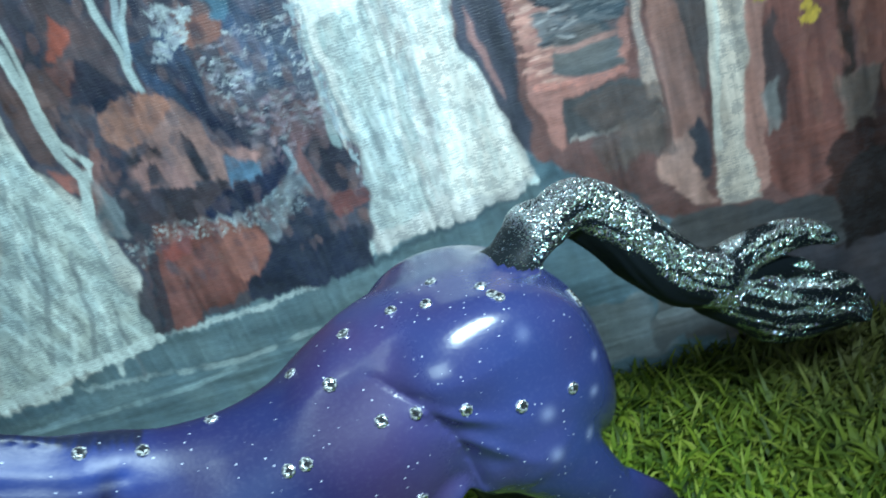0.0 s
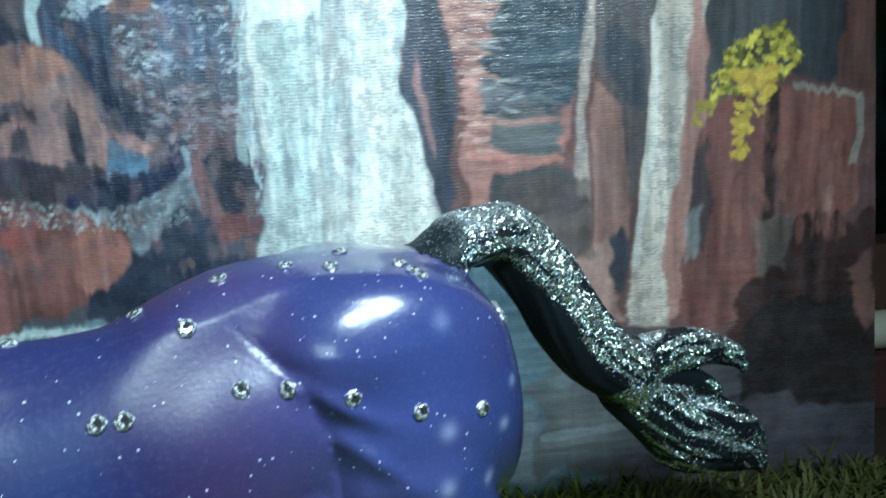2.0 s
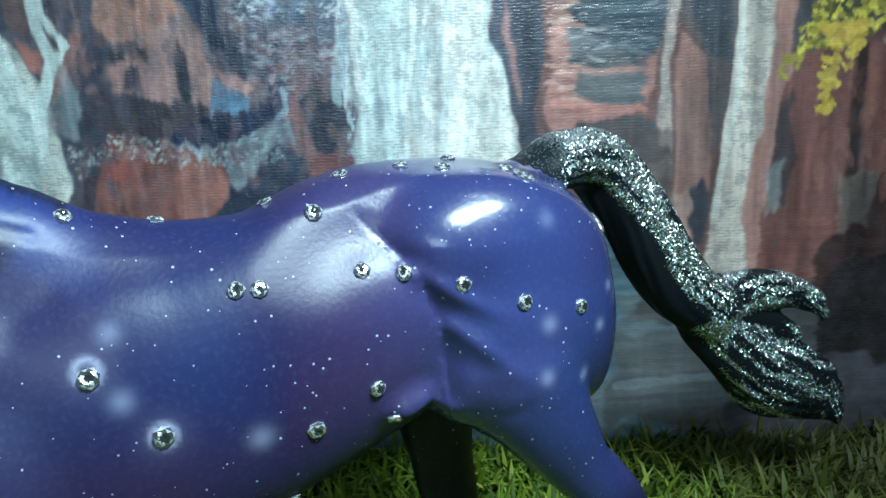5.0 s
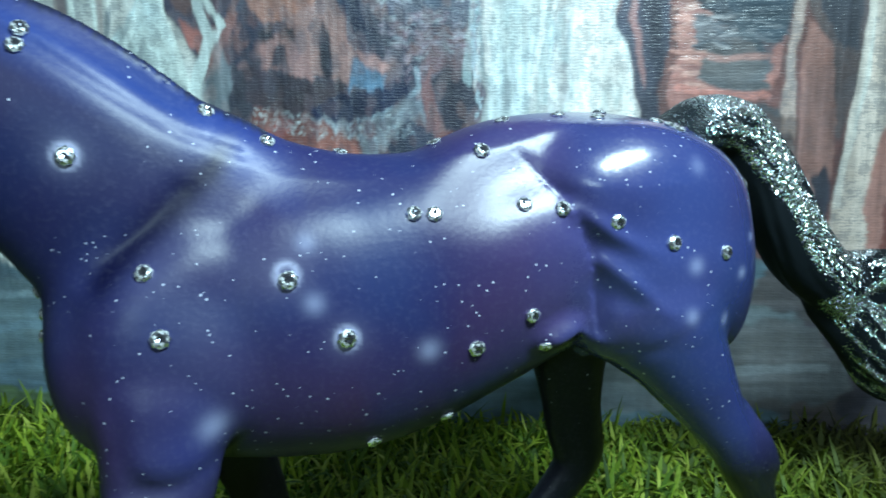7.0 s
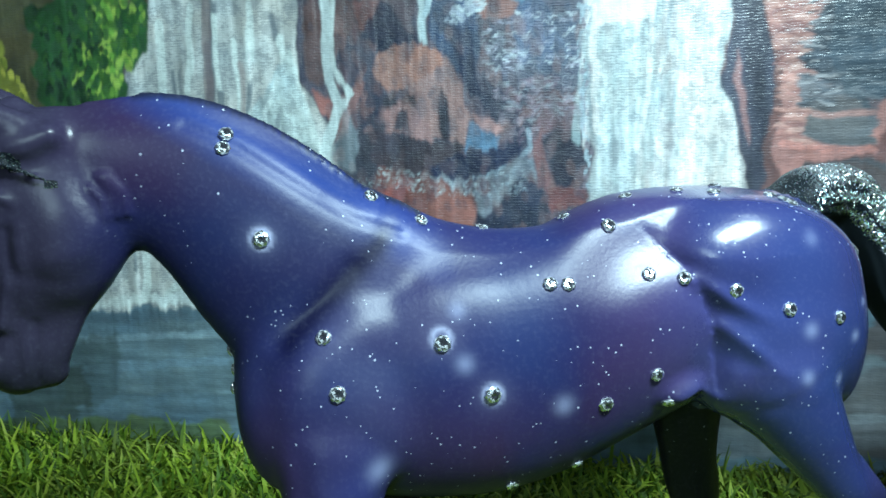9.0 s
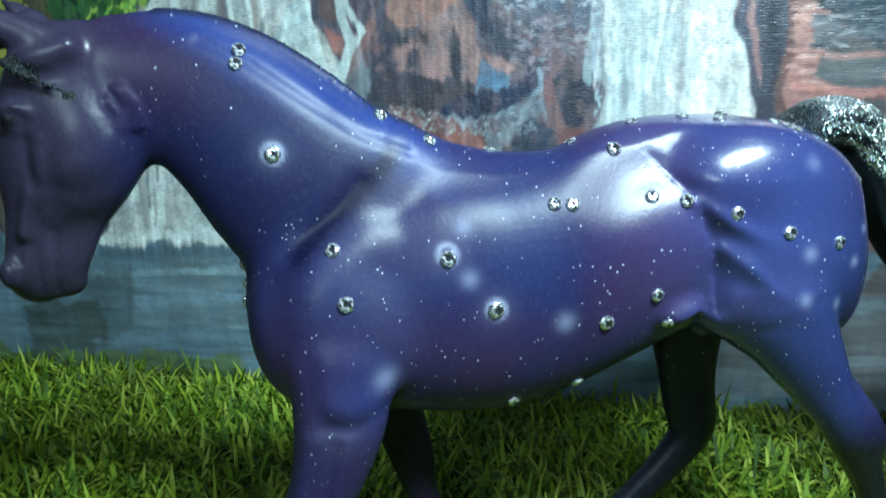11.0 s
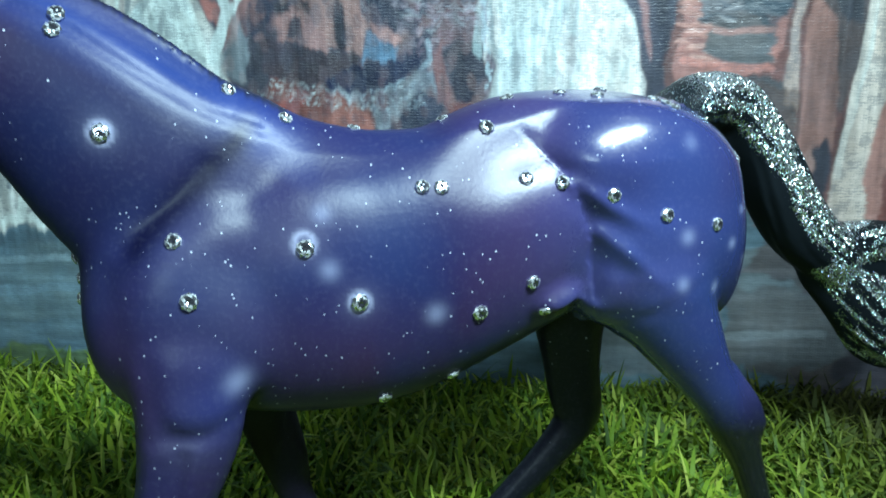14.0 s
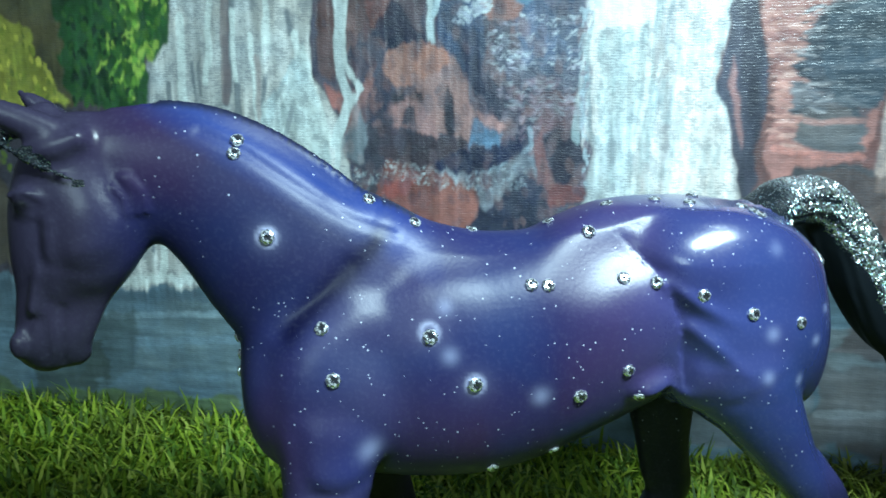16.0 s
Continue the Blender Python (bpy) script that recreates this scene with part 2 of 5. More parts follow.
class Solid:
    """A smooth union of rounded limbs on a grid, in millimetres: x to the tail, u to the near side, z up."""

    def __init__(self, lo, hi, step):
        self.lo, self.step = np.array(lo, float), step
        self.n = [int((b - a) / step) + 1 for a, b in zip(lo, hi)]
        self.axes = [np.arange(k, dtype=np.float32) * step + a for k, a in zip(self.n, lo)]
        self.d = np.full(self.n, 60.0, np.float32)
        self.tag = np.zeros(self.n, np.uint8)

    def window(self, lo, hi):
        i0 = [max(0, int((a - l) / self.step)) for a, l in zip(lo, self.lo)]
        i1 = [min(k, int((b - l) / self.step) + 2) for b, l, k in zip(hi, self.lo, self.n)]
        sl = tuple(slice(a, b) for a, b in zip(i0, i1))
        return sl, [self.axes[j][sl[j]].reshape([-1 if q == j else 1 for q in range(3)]) for j in range(3)]

    def blend(self, sl, new_d, k, tag):
        old = self.d[sl]
        h = np.clip(0.5 + 0.5 * (old - new_d) / k, 0, 1)
        if tag:
            self.tag[sl] = np.where(new_d < old, tag, self.tag[sl])
        self.d[sl] = old + (new_d - old) * h - k * h * (1 - h)

    def cut(self, a, b, r, k):
        """A soft groove along a line."""
        a, b = np.array(a, float), np.array(b, float)
        sl, (X, U, Z) = self.window(np.minimum(a, b) - r - 3 * k, np.maximum(a, b) + r + 3 * k)
        w = b - a
        t = np.clip(((X - a[0]) * w[0] + (U - a[1]) * w[1] + (Z - a[2]) * w[2]) / (w @ w), 0, 1)
        dd = -(np.sqrt((X - a[0] - t * w[0]) ** 2 + (U - a[1] - t * w[1]) ** 2 + (Z - a[2] - t * w[2]) ** 2) - r)
        old = self.d[sl]
        h = np.clip(0.5 - 0.5 * (old - dd) / k, 0, 1)
        self.d[sl] = old + (dd - old) * h + k * h * (1 - h)

    def cone(self, axes, a, b, ra, rb, flat):
        X, U, Z = axes
        um = (a[1] + b[1]) / 2
        au, bu = um + (a[1] - um) / flat, um + (b[1] - um) / flat
        V = um + (U - um) / flat
        w = np.array([b[0] - a[0], bu - au, b[2] - a[2]])
        t = np.clip(((X - a[0]) * w[0] + (V - au) * w[1] + (Z - a[2]) * w[2]) / max(w @ w, 1e-6), 0, 1)
        q = np.sqrt((X - a[0] - t * w[0]) ** 2 + (V - au - t * w[1]) ** 2 + (Z - a[2] - t * w[2]) ** 2)
        return ((q - (ra + (rb - ra) * t)) * (0.5 + 0.5 * min(flat, 1.0))).astype(np.float32)

    def chain(self, pts, k=6.0, flat=1.0, tag=0):
        """Rounded cones from point to point, each with its radius; flat squeezes them sideways."""
        fine = []
        for i in range(len(pts) - 1):
            near = [(np.array(pts[min(max(j, 0), len(pts) - 1)][0], float), pts[min(max(j, 0), len(pts) - 1)][1]) for j in (i - 1, i, i + 1, i + 2)]
            for t in (0, 0.2, 0.4, 0.6, 0.8):
                w = (-0.5 * t + t * t - 0.5 * t ** 3, 1 - 2.5 * t * t + 1.5 * t ** 3, 0.5 * t + 2 * t * t - 1.5 * t ** 3, -0.5 * t * t + 0.5 * t ** 3)
                fine.append((sum(q * p for q, (p, r) in zip(w, near)), sum(q * r for q, (p, r) in zip(w, near))))
        fine.append((np.array(pts[-1][0], float), pts[-1][1]))
        pad = max(r for p, r in fine) + 2.5 * k + 3
        low = np.min([p for p, r in fine], 0) - pad
        high = np.max([p for p, r in fine], 0) + pad
        sl, axes = self.window(low, high)
        dd = None
        for (p, r), (q, s_) in zip(fine, fine[1:]):
            c = self.cone(axes, p, q, r, s_, flat)
            dd = c if dd is None else np.minimum(dd, c)
        self.blend(sl, dd, k, tag)

    def shave(self, c, nrm, r, k):
        """Flattens the surface round c with a plane."""
        nrm = np.array(nrm, float) / np.linalg.norm(nrm)
        sl, (X, U, Z) = self.window(np.array(c) - 45, np.array(c) + 45)
        off = np.sqrt((X - c[0]) ** 2 + (U - c[1]) ** 2 + (Z - c[2]) ** 2)
        dd = ((X - c[0]) * nrm[0] + (U - c[1]) * nrm[1] + (Z - c[2]) * nrm[2] - np.maximum(0, off - r) ** 2 * 0.018).astype(np.float32)
        old = self.d[sl]
        h = np.clip(0.5 - 0.5 * (old - dd) / k, 0, 1)
        self.d[sl] = old + (dd - old) * h + k * h * (1 - h)

    def limb(self, a, b, ra, rb, k=6.0, flat=1.0, tag=0):
        self.chain([(a, ra), (b, rb)], k, flat, tag)

    def bulge(self, c, r, k=6.0, turn=0.0, tag=0):
        """An ellipsoid, turned in the side view by some degrees."""
        pad = max(r) + 2.5 * k + 3
        sl, (X, U, Z) = self.window(np.array(c) - pad, np.array(c) + pad)
        cs, sn = math.cos(radians(turn)), math.sin(radians(turn))
        x, z = (X - c[0]) * cs + (Z - c[2]) * sn, (Z - c[2]) * cs - (X - c[0]) * sn
        q = np.sqrt((x / r[0]) ** 2 + ((U - c[1]) / r[1]) ** 2 + (z / r[2]) ** 2)
        g = np.sqrt((x / r[0] ** 2) ** 2 + ((U - c[1]) / r[1] ** 2) ** 2 + (z / r[2] ** 2) ** 2) + 1e-6
        self.blend(sl, (q * (q - 1) / g).astype(np.float32), k, tag)

    def surface(self):
        """Vertices and quads of the zero surface (surface nets)."""
        d = self.d
        inside = d < 0
        corners = sum(inside[i:d.shape[0] - 1 + i, j:d.shape[1] - 1 + j, k:d.shape[2] - 1 + k].astype(np.int8) for i in (0, 1) for j in (0, 1) for k in (0, 1))
        cells = np.argwhere((corners > 0) & (corners < 8))
        index = np.full(corners.shape, -1, np.int32)
        index[tuple(cells.T)] = np.arange(len(cells))
        total, count = np.zeros((len(cells), 3)), np.zeros(len(cells))
        offs = [(i, j, k) for i in (0, 1) for j in (0, 1) for k in (0, 1)]
        for o in offs:
            for ax in range(3):
                if o[ax]:
                    continue
                p = list(o)
                p[ax] = 1
                d0, d1 = d[tuple((cells + o).T)], d[tuple((cells + p).T)]
                hit = (d0 < 0) != (d1 < 0)
                t = np.where(hit, d0 / np.where(hit, d0 - d1, 1), 0)
                at = np.array(o, float)[None] + np.eye(3)[ax] * t[:, None]
                total += at * hit[:, None]
                count += hit
        verts = self.lo + (cells + total / count[:, None]) * self.step
        quads = []
        for ax in range(3):
            b, c = [(1, 2), (2, 0), (0, 1)][ax]
            s0 = [slice(1, -1)] * 3
            s1 = [slice(1, -1)] * 3
            s0[ax], s1[ax] = slice(0, -1), slice(1, None)
            m0, m1 = inside[tuple(s0)], inside[tuple(s1)]
            for flip in (False, True):
                e = np.argwhere((m0 & ~m1) if not flip else (~m0 & m1))
                e = e + [0 if q == ax else 1 for q in range(3)]
                eb, ec = np.eye(3, dtype=int)[b], np.eye(3, dtype=int)[c]
                ring = [index[tuple((e - x).T)] for x in (eb * 0, eb, eb + ec, ec)]
                quads.append(np.stack(ring if not flip else ring[::-1], 1))
        quads = np.concatenate(quads)
        quads = quads[(quads >= 0).all(1)]
        tags = self.tag[tuple(np.minimum(np.round((verts - self.lo) / self.step).astype(int), np.array(self.n) - 1).T)]
        return verts, quads, tags


def relax(verts, quads, rounds):
    e = np.concatenate([quads[:, [0, 1]], quads[:, [1, 2]], quads[:, [2, 3]], quads[:, [3, 0]]])
    for _ in range(rounds):
        for f in (0.5, -0.52):
            acc, cnt = np.zeros_like(verts), np.zeros(len(verts))
            for i, j in ((0, 1), (1, 0)):
                for ax in range(3):
                    acc[:, ax] += np.bincount(e[:, i], verts[e[:, j], ax], len(verts))
                cnt += np.bincount(e[:, i], minlength=len(verts))
            verts = verts + f * (acc / np.maximum(cnt, 1)[:, None] - verts)
    return verts


def horse_solid():
    h = Solid((-210, -58, -3), (192, 42, 200), 1.0)
    # trunk
    h.chain([((-104, 0, 104.5), 31), ((-80, 0, 105.4), 35.2), ((-62, 0, 106.2), 35), ((-40, 0, 113), 33), ((-20, 0, 121), 32), ((0, 0, 124), 30), ((14, 0, 122), 30)], 4, 0.62)
    h.chain([((-62, 0, 129), 13), ((-84, 0, 134), 15), ((-100, 0, 138), 19)], 8, 0.5)
    h.bulge((-116.5, 0, 101), (17.8, 20, 28), 6, 8)
    # neck
    h.chain([((-110, 0, 127), 26), ((-120.5, 0, 140), 24), ((-131.5, 0, 153.2), 20.6), ((-144, 0, 162.8), 17.2), ((-156, 0, 165.8), 15.4), ((-170, 0, 169), 12)], 5, 0.52)
    h.chain([((-122, 0, 138.5), 24.2), ((-134, 0, 150.5), 20.6), ((-146, 0, 158.2), 17.2), ((-158, 0, 160), 15.2)], 4, 0.46)
    for u in (1, -1):
        # shoulder blade, upper arm, breast
        h.chain([((-102, 8 * u, 124), 4), ((-104, 10.4 * u, 120), 8.6), ((-112, 12.5 * u, 110), 12), ((-113, 13.5 * u, 97), 13)], 7, 0.9)
        h.bulge((-103, 13.5 * u, 100), (13, 11, 17), 5, 15)
        h.bulge((-110, 14.5 * u, 89), (14.5, 11, 11), 4)
        h.bulge((-124, 9 * u, 97), (10, 9, 17), 4, 8)
        # point of the hip, haunch, buttock
        h.shave((-24, 17.6 * u, 131), (-0.14, 0.80 * u, 0.60), 6, 5)
        h.bulge((10.5, 10 * u, 134), (28, 12.2, 17), 4, -13)
        h.bulge((14, 11.5 * u, 113), (24, 12.4, 28), 3.5, -14)
        h.bulge((32, 7 * u, 112), (11, 10, 24), 5, 5)
        h.bulge((-3, 12.5 * u, 101), (7, 8, 9), 4)
        # muscle ridges of the thigh
        # neck and shoulder seam, ribs behind the elbow
        h.cut((-90, 26 * u, 100), (-94, 27 * u, 84), 0.5, 2.6)
        h.bulge((-17, 14 * u, 101), (7, 5, 4), 3, 25)
    # near hind leg
    h.chain([((13, 14, 100), 15.5), ((20.5, 16, 87), 11.8), ((28.5, 17, 74), 8.4), ((34, 17, 66), 7.3), ((39.5, 17, 57), 7.2), ((45, 17, 44), 5.0), ((51, 17, 28), 4.4), ((55, 17, 19), 5.0), ((58, 17, 12), 5.4)], 3, 0.8)
    h.chain([((36, 17, 74), 3), ((43, 17, 64), 3.8), ((46.5, 17, 57), 3.6)], 3, 0.7)
    h.limb((57, 17, 6), (57, 17, 0), 7.0, 8.2, 2, 0.95)
    # far hind leg
    h.chain([((4, -13, 104), 14.5), ((1, -16, 86), 12), ((2.5, -18, 70), 9.6), ((4, -19, 58), 8.6), ((5, -19, 47), 7.2), ((-3, -19, 36), 5.8), ((-15, -19, 24), 4.8), ((-27, -19, 12), 4.8), ((-31, -19, 8), 5.4)], 3, 0.8)
    h.chain([((8, -19, 62), 3.4), ((10, -19, 50), 3.6), ((7, -19, 44), 3.2)], 3, 0.7)
    h.limb((-36, -19, 5), (-39, -19, 0), 7, 8, 2, 0.95)
    # near foreleg
    h.chain([((-111, 16, 90), 14), ((-112, 19, 76), 12.2), ((-116.5, 21, 60), 9.4), ((-121.5, 22, 49), 8.2), ((-125, 22.5, 41), 8), ((-128, 23, 33), 6.4), ((-132, 23, 20), 5.0), ((-135, 23, 11), 6.0)], 3, 0.85)
    h.cut((-129, 29, 82), (-117, 31, 78), 1.6, 2.4)
    h.cut((-117, 31, 78), (-101, 30, 79), 1.4, 2.4)
    h.cut((-107, 31.5, 74), (-113, 31, 54), 0.8, 2.0)
    h.cut((-123, 30, 74), (-122, 30.5, 60), 0.5, 2.0)
    h.limb((-138, 23, 6), (-139, 23, 0), 7.2, 8.4, 2, 0.95)
    # far foreleg
    h.chain([((-104, -13, 90), 13.5), ((-98, -17, 74), 10.5), ((-94, -19, 60), 8.4), ((-90, -20, 46), 7.2), ((-87, -20, 33), 5.2), ((-82, -20, 22), 4.6), ((-77, -20, 13), 5.0), ((-74, -20, 9), 5.4)], 3, 0.85)
    h.limb((-70, -20, 5), (-68, -20, 0), 7, 8, 2, 0.95)
    # head
    h.chain([((-178, 0, 168), 13), ((-183, 0, 156), 12.5), ((-185.5, 0, 144), 11), ((-187, 0, 132), 9.0), ((-188.5, 0, 120), 9.0), ((-189.5, 0, 117), 8.6)], 3, 0.66)
    h.bulge((-173, 0, 153.5), (13, 11.2, 15.5), 4.5, 24)
    h.bulge((-175, 0, 142), (10, 8.8, 12), 9)
    h.chain([((-172, 0, 140), 6), ((-178, 0, 128), 5.5), ((-182.5, 0, 117), 5.2), ((-182, 0, 114.5), 4.6)], 2.5, 0.72)
    for u in (1, -1):
        h.bulge((-189, 6.6 * u, 156.6), (3.0, 2.4, 2.2), 0.8)
        h.chain([((-183.5, 7.8 * u, 158.6), 1.2), ((-188, 7.8 * u, 160.2), 1.3), ((-192.5, 6 * u, 159.4), 1.2)], 1.4)
        h.limb((-185.5, 7.8 * u, 153.8), (-191.5, 6.4 * u, 154.2), 0.8, 0.7, 1.0)
        h.bulge((-194.6, 4.4 * u, 117.5), (3.0, 2.6, 4.0), 2)
        h.cut((-196.2, 7.2 * u, 116.5), (-195.4, 7.2 * u, 119.0), 0.7, 0.8)
        h.chain([((-183, 7.5 * u, 148), 1.3), ((-187, 6.8 * u, 138), 1.2), ((-190, 6.2 * u, 128), 1.2)], 2.5)
        for k, (dx, dz) in enumerate(((0, 0), (3.0, 0.6), (5.6, 1.0))):
            h.cut((-165 + dx, (10.8 - k) * u, 163 + dz), (-160.6 + dx, (10.4 - k) * u, 154 + dz), 0.35, 1.0)
            h.cut((-160.6 + dx, (10.4 - k) * u, 154 + dz), (-161.8 + dx, (9.4 - k) * u, 147 + dz), 0.35, 1.0)
    h.chain([((-181, 6, 175.5), 4.6), ((-189, 7, 179.5), 3.9), ((-196, 8, 182.5), 2.8), ((-203, 8, 185), 1.0)], 2, 0.75)
    h.chain([((-180, -6, 175.5), 4.4), ((-185.5, -7, 180.5), 3.4), ((-189.5, -7, 184), 2.4), ((-192.5, -7, 186.5), 0.8)], 2, 0.75)
    h.cut((-189, 11.3, 180.6), (-200, 10.6, 184.8), 0.8, 1.0)
    h.cut((-186.2, 0, 107), (-186.4, 0, 121), 0.2, 1.1)
    h.cut((-188, 5.9, 125), (-187.2, 5.6, 108), 0.8, 1.4)
    h.cut((-186, 9.2, 153), (-185.5, 8.6, 141), 0.4, 2.0)
    # mane along the crest with its parted locks, forelock
    crest = [((-82, 0, 144), 2.6), ((-92, 0, 149), 3.2), ((-106, 0, 158.2), 3.4), ((-121, 0, 169.4), 3.4), ((-136, 0, 177.6), 3.2), ((-150, 0, 181), 2.6), ((-166, 0, 179.6), 2.2)]
    h.chain(crest, 2.5, 0.9)
    for k in range(30):
        t = k / 29
        x = -86 - 66 * t
        z = 146 + 38.5 * math.sin(min(1.0, t * 1.02) * math.pi / 2 * 0.98) ** 0.92
        h.chain([((x + 2.5, 1.6, z - 4.0), 0.5), ((x, 0.9, z - 1.6), 0.8), ((x - 2.0, -0.6, z - 0.8), 0.6)], 0.7, 1.0)
    h.chain([((-196, 5, 174), 0.9), ((-191, 7.8, 171.6), 0.85), ((-185, 9.4, 167.8), 0.8), ((-178, 10.6, 165), 0.75), ((-172, 11.3, 162.4), 0.5)], 1.0, 1.0, 2)
    h.chain([((-174, 7.4, 174), 3), ((-180, 8, 171.5), 2.6), ((-186, 7.2, 171.5), 1.8)], 3, 1.0)
    h.chain([((-184, 0, 180), 4), ((-192, 2, 177), 3), ((-196, 4, 172), 1.6)], 2, 1.0)
    # tail
    tail = [((26, -1, 146), 6), ((36, -4, 150), 6.5), ((47, -17, 150), 8), ((59.5, -25, 146.5), 9.8), ((71.5, -27, 133.5), 11), ((81, -27, 118.5), 11.4), ((92, -28, 104), 11.4), ((108, -30, 92.5), 10.8)]
    h.chain(tail, 3, 0.85, 1)
    h.chain([((106, -31, 96), 8.5), ((128, -32, 96.5), 7.6), ((145, -33, 93.5), 6.4), ((159, -34, 87), 4.2), ((166, -34, 80.8), 1.5)], 2.5, 0.7, 1)
    h.chain([((106, -31, 88), 10), ((117, -32, 78), 11), ((132, -35, 66), 13.2), ((150, -37, 56.5), 15), ((166, -38, 49.5), 12.5), ((177, -38, 39.5), 5.5), ((180.6, -38, 33), 1.8)], 3, 0.5, 1)
    h.chain([((110, -31, 92), 6), ((128, -32, 86), 6.2), ((144, -33, 79), 4.6), ((153, -34, 75), 1.8)], 2.5, 0.6, 1)
    rng = random.Random(4)
    for i in range(26):
        a, twist = rng.uniform(0, 2 * math.pi), rng.uniform(0.15, 0.4)
        pts = []
        for j, (p, r) in enumerate(tail[1:]):
            aa = a + twist * j
            side = (tail[min(j + 2, len(tail) - 1)][0][0] - p[0] + 1e-3, tail[min(j + 2, len(tail) - 1)][0][2] - p[2])
            q = math.hypot(*side)
            nx, nz = -side[1] / q, side[0] / q
            pts.append(((p[0] + r * 0.97 * math.cos(aa) * nx, p[1] + r * 0.78 * math.sin(aa), p[2] + r * 0.97 * math.cos(aa) * nz), rng.uniform(0.7, 1.5)))
        h.chain(pts, 0.9, 1.0, 1)
    for i in range(24):
        v, w = rng.uniform(-1, 1), rng.uniform(0.5, 1.0)
        side = rng.choice((1, 1, -1))
        bow = math.sqrt(1 - v * v)
        h.chain([((112 + 3 * v, -31 + side * 5 * bow, 85 + 8 * v), 1.0), ((132 + 7 * v, -35 + side * 6.8 * bow, 66 + 11.5 * v), 1.4), ((150 + 7 * v, -37 + side * 7.6 * bow, 57 + 13 * v), 1.4), ((167 + 5 * v * w, -38 + side * 6 * bow, 49 + 10.5 * v * w), 1.1), ((178 - 2 * abs(v), -38 + side * 2, 39 + 6 * v * w), 0.6)], 0.9, 1.0, 1)
    for i in range(14):
        v = rng.uniform(-1, 1)
        bow = math.sqrt(1 - v * v)
        h.chain([((107, -31 + 6 * bow, 96 + 8 * v), 0.9), ((128, -32 + 5.3 * bow, 96.5 + 7.2 * v), 1.1), ((145, -33 + 4.6 * bow, 93.5 + 6 * v), 1.0), ((159 + 2 * v, -34 + 3 * bow, 87 + 4 * v), 0.8), ((165 - 2 * abs(v), -34, 81 + 2 * v), 0.5)], 0.8, 1.0, 1)
    return h


verts, quads, tags = horse_solid().surface()
verts = relax(verts, quads, 2)
smoother = relax(verts, quads, 6)
verts = np.where((tags == 1)[:, None], verts, smoother)
ironed = relax(smoother, quads, 110)
calm = np.clip(1.6 - np.hypot((verts[:, 0] + 95) / 20, (verts[:, 2] - 136) / 17), 0, 1) * np.clip((150 - verts[:, 2]) / 4, 0, 1)
hip = np.clip(1.6 - np.hypot((verts[:, 0] + 26) / 23, (verts[:, 2] - 138) / 17), 0, 1)
calm = np.maximum(calm, hip)
calm = (calm * calm * (3 - 2 * calm))[:, None]
verts = verts * (1 - calm) + ironed * calm


def from_line(path, x, z):
    """Distance of each point from a line on the horse's side, and on which hand of it the point lies."""
    best, hand = np.full(len(x), 1e9), np.zeros(len(x))
    for (ax, az), (bx, bz) in zip(path, path[1:]):
        wx, wz = bx - ax, bz - az
        t = np.clip(((x - ax) * wx + (z - az) * wz) / (wx * wx + wz * wz), 0, 1)
        d = np.hypot(x - ax - t * wx, z - az - t * wz)
        c = np.sign((x - ax) * wz - (z - az) * wx)
        hand, best = np.where(d < best, -c, hand), np.minimum(d, best)
    return best, hand


def chisel(v, path, depth, width, fade=0.0):
    """A ridge or furrow along a line, running out over its last millimetres."""
    d, _ = from_line(path, v[:, 0], v[:, 2])
    if fade:
        depth = depth * np.clip(np.hypot(v[:, 0] - path[-1][0], v[:, 2] - path[-1][1]) / fade, 0, 1)
    v[:, 1] += np.sign(v[:, 1]) * depth * np.exp(-(d / width) ** 2) * np.clip(np.abs(v[:, 1]) / 6, 0, 1)


# the far half is broader than the near one, from the withers to the croup
wide = 1 + np.interp(verts[:, 0], [-128, -100, -50, -25, 30, 46], [0, 0.3, 0.45, 0.9, 0.9, 0]) * np.clip((verts[:, 2] - 92) / 20, 0, 1)
verts[:, 1] = np.where(verts[:, 1] < 8, 8 + (verts[:, 1] - 8) * wide, verts[:, 1])
flesh = tags == 0
form = verts[flesh]
# haunch rising behind the flank, thigh ridges, shoulder blade seam
d, hand = from_line([(-29, 149), (-25.7, 144.7), (-16.7, 134), (-13.2, 128.9), (-9.1, 115.4), (-8, 101)], form[:, 0], form[:, 2])
rise = np.where(hand > 0, 2.8 * (1 - np.exp(-(d / 4.2) ** 1.4)) * np.exp(-(d / 24) ** 2) - 0.8 * np.exp(-(d / 3.0) ** 2), 0) * np.clip((form[:, 2] - 96) / 10, 0, 1) * np.clip((147 - form[:, 2]) / 10, 0, 1)
form[:, 1] += np.sign(form[:, 1]) * rise * np.clip(np.abs(form[:, 1]) / 12, 0, 1)
chisel(form, [(-15, 132), (-11, 129.2), (-5.5, 125.4), (1, 122), (8, 119)], 1.3, 2.0, 16)
chisel(form, [(-13, 126.5), (-7, 121.5), (3, 116)], -0.6, 2.8, 14)
chisel(form, [(-7.6, 118.6), (-2, 114.4), (3.4, 109.6), (11, 102.5)], 1.0, 2.0, 16)
chisel(form, [(-8, 112.5), (-2, 108), (6, 100)], -0.4, 2.8, 12)
chisel(form, [(-18, 98.6), (-13, 101), (-8.6, 98.4)], 1.2, 1.9)
chisel(form, [(-105, 138.5), (-108.2, 135.3), (-115.2, 127.7), (-122.3, 120)], -1.0, 3.0)
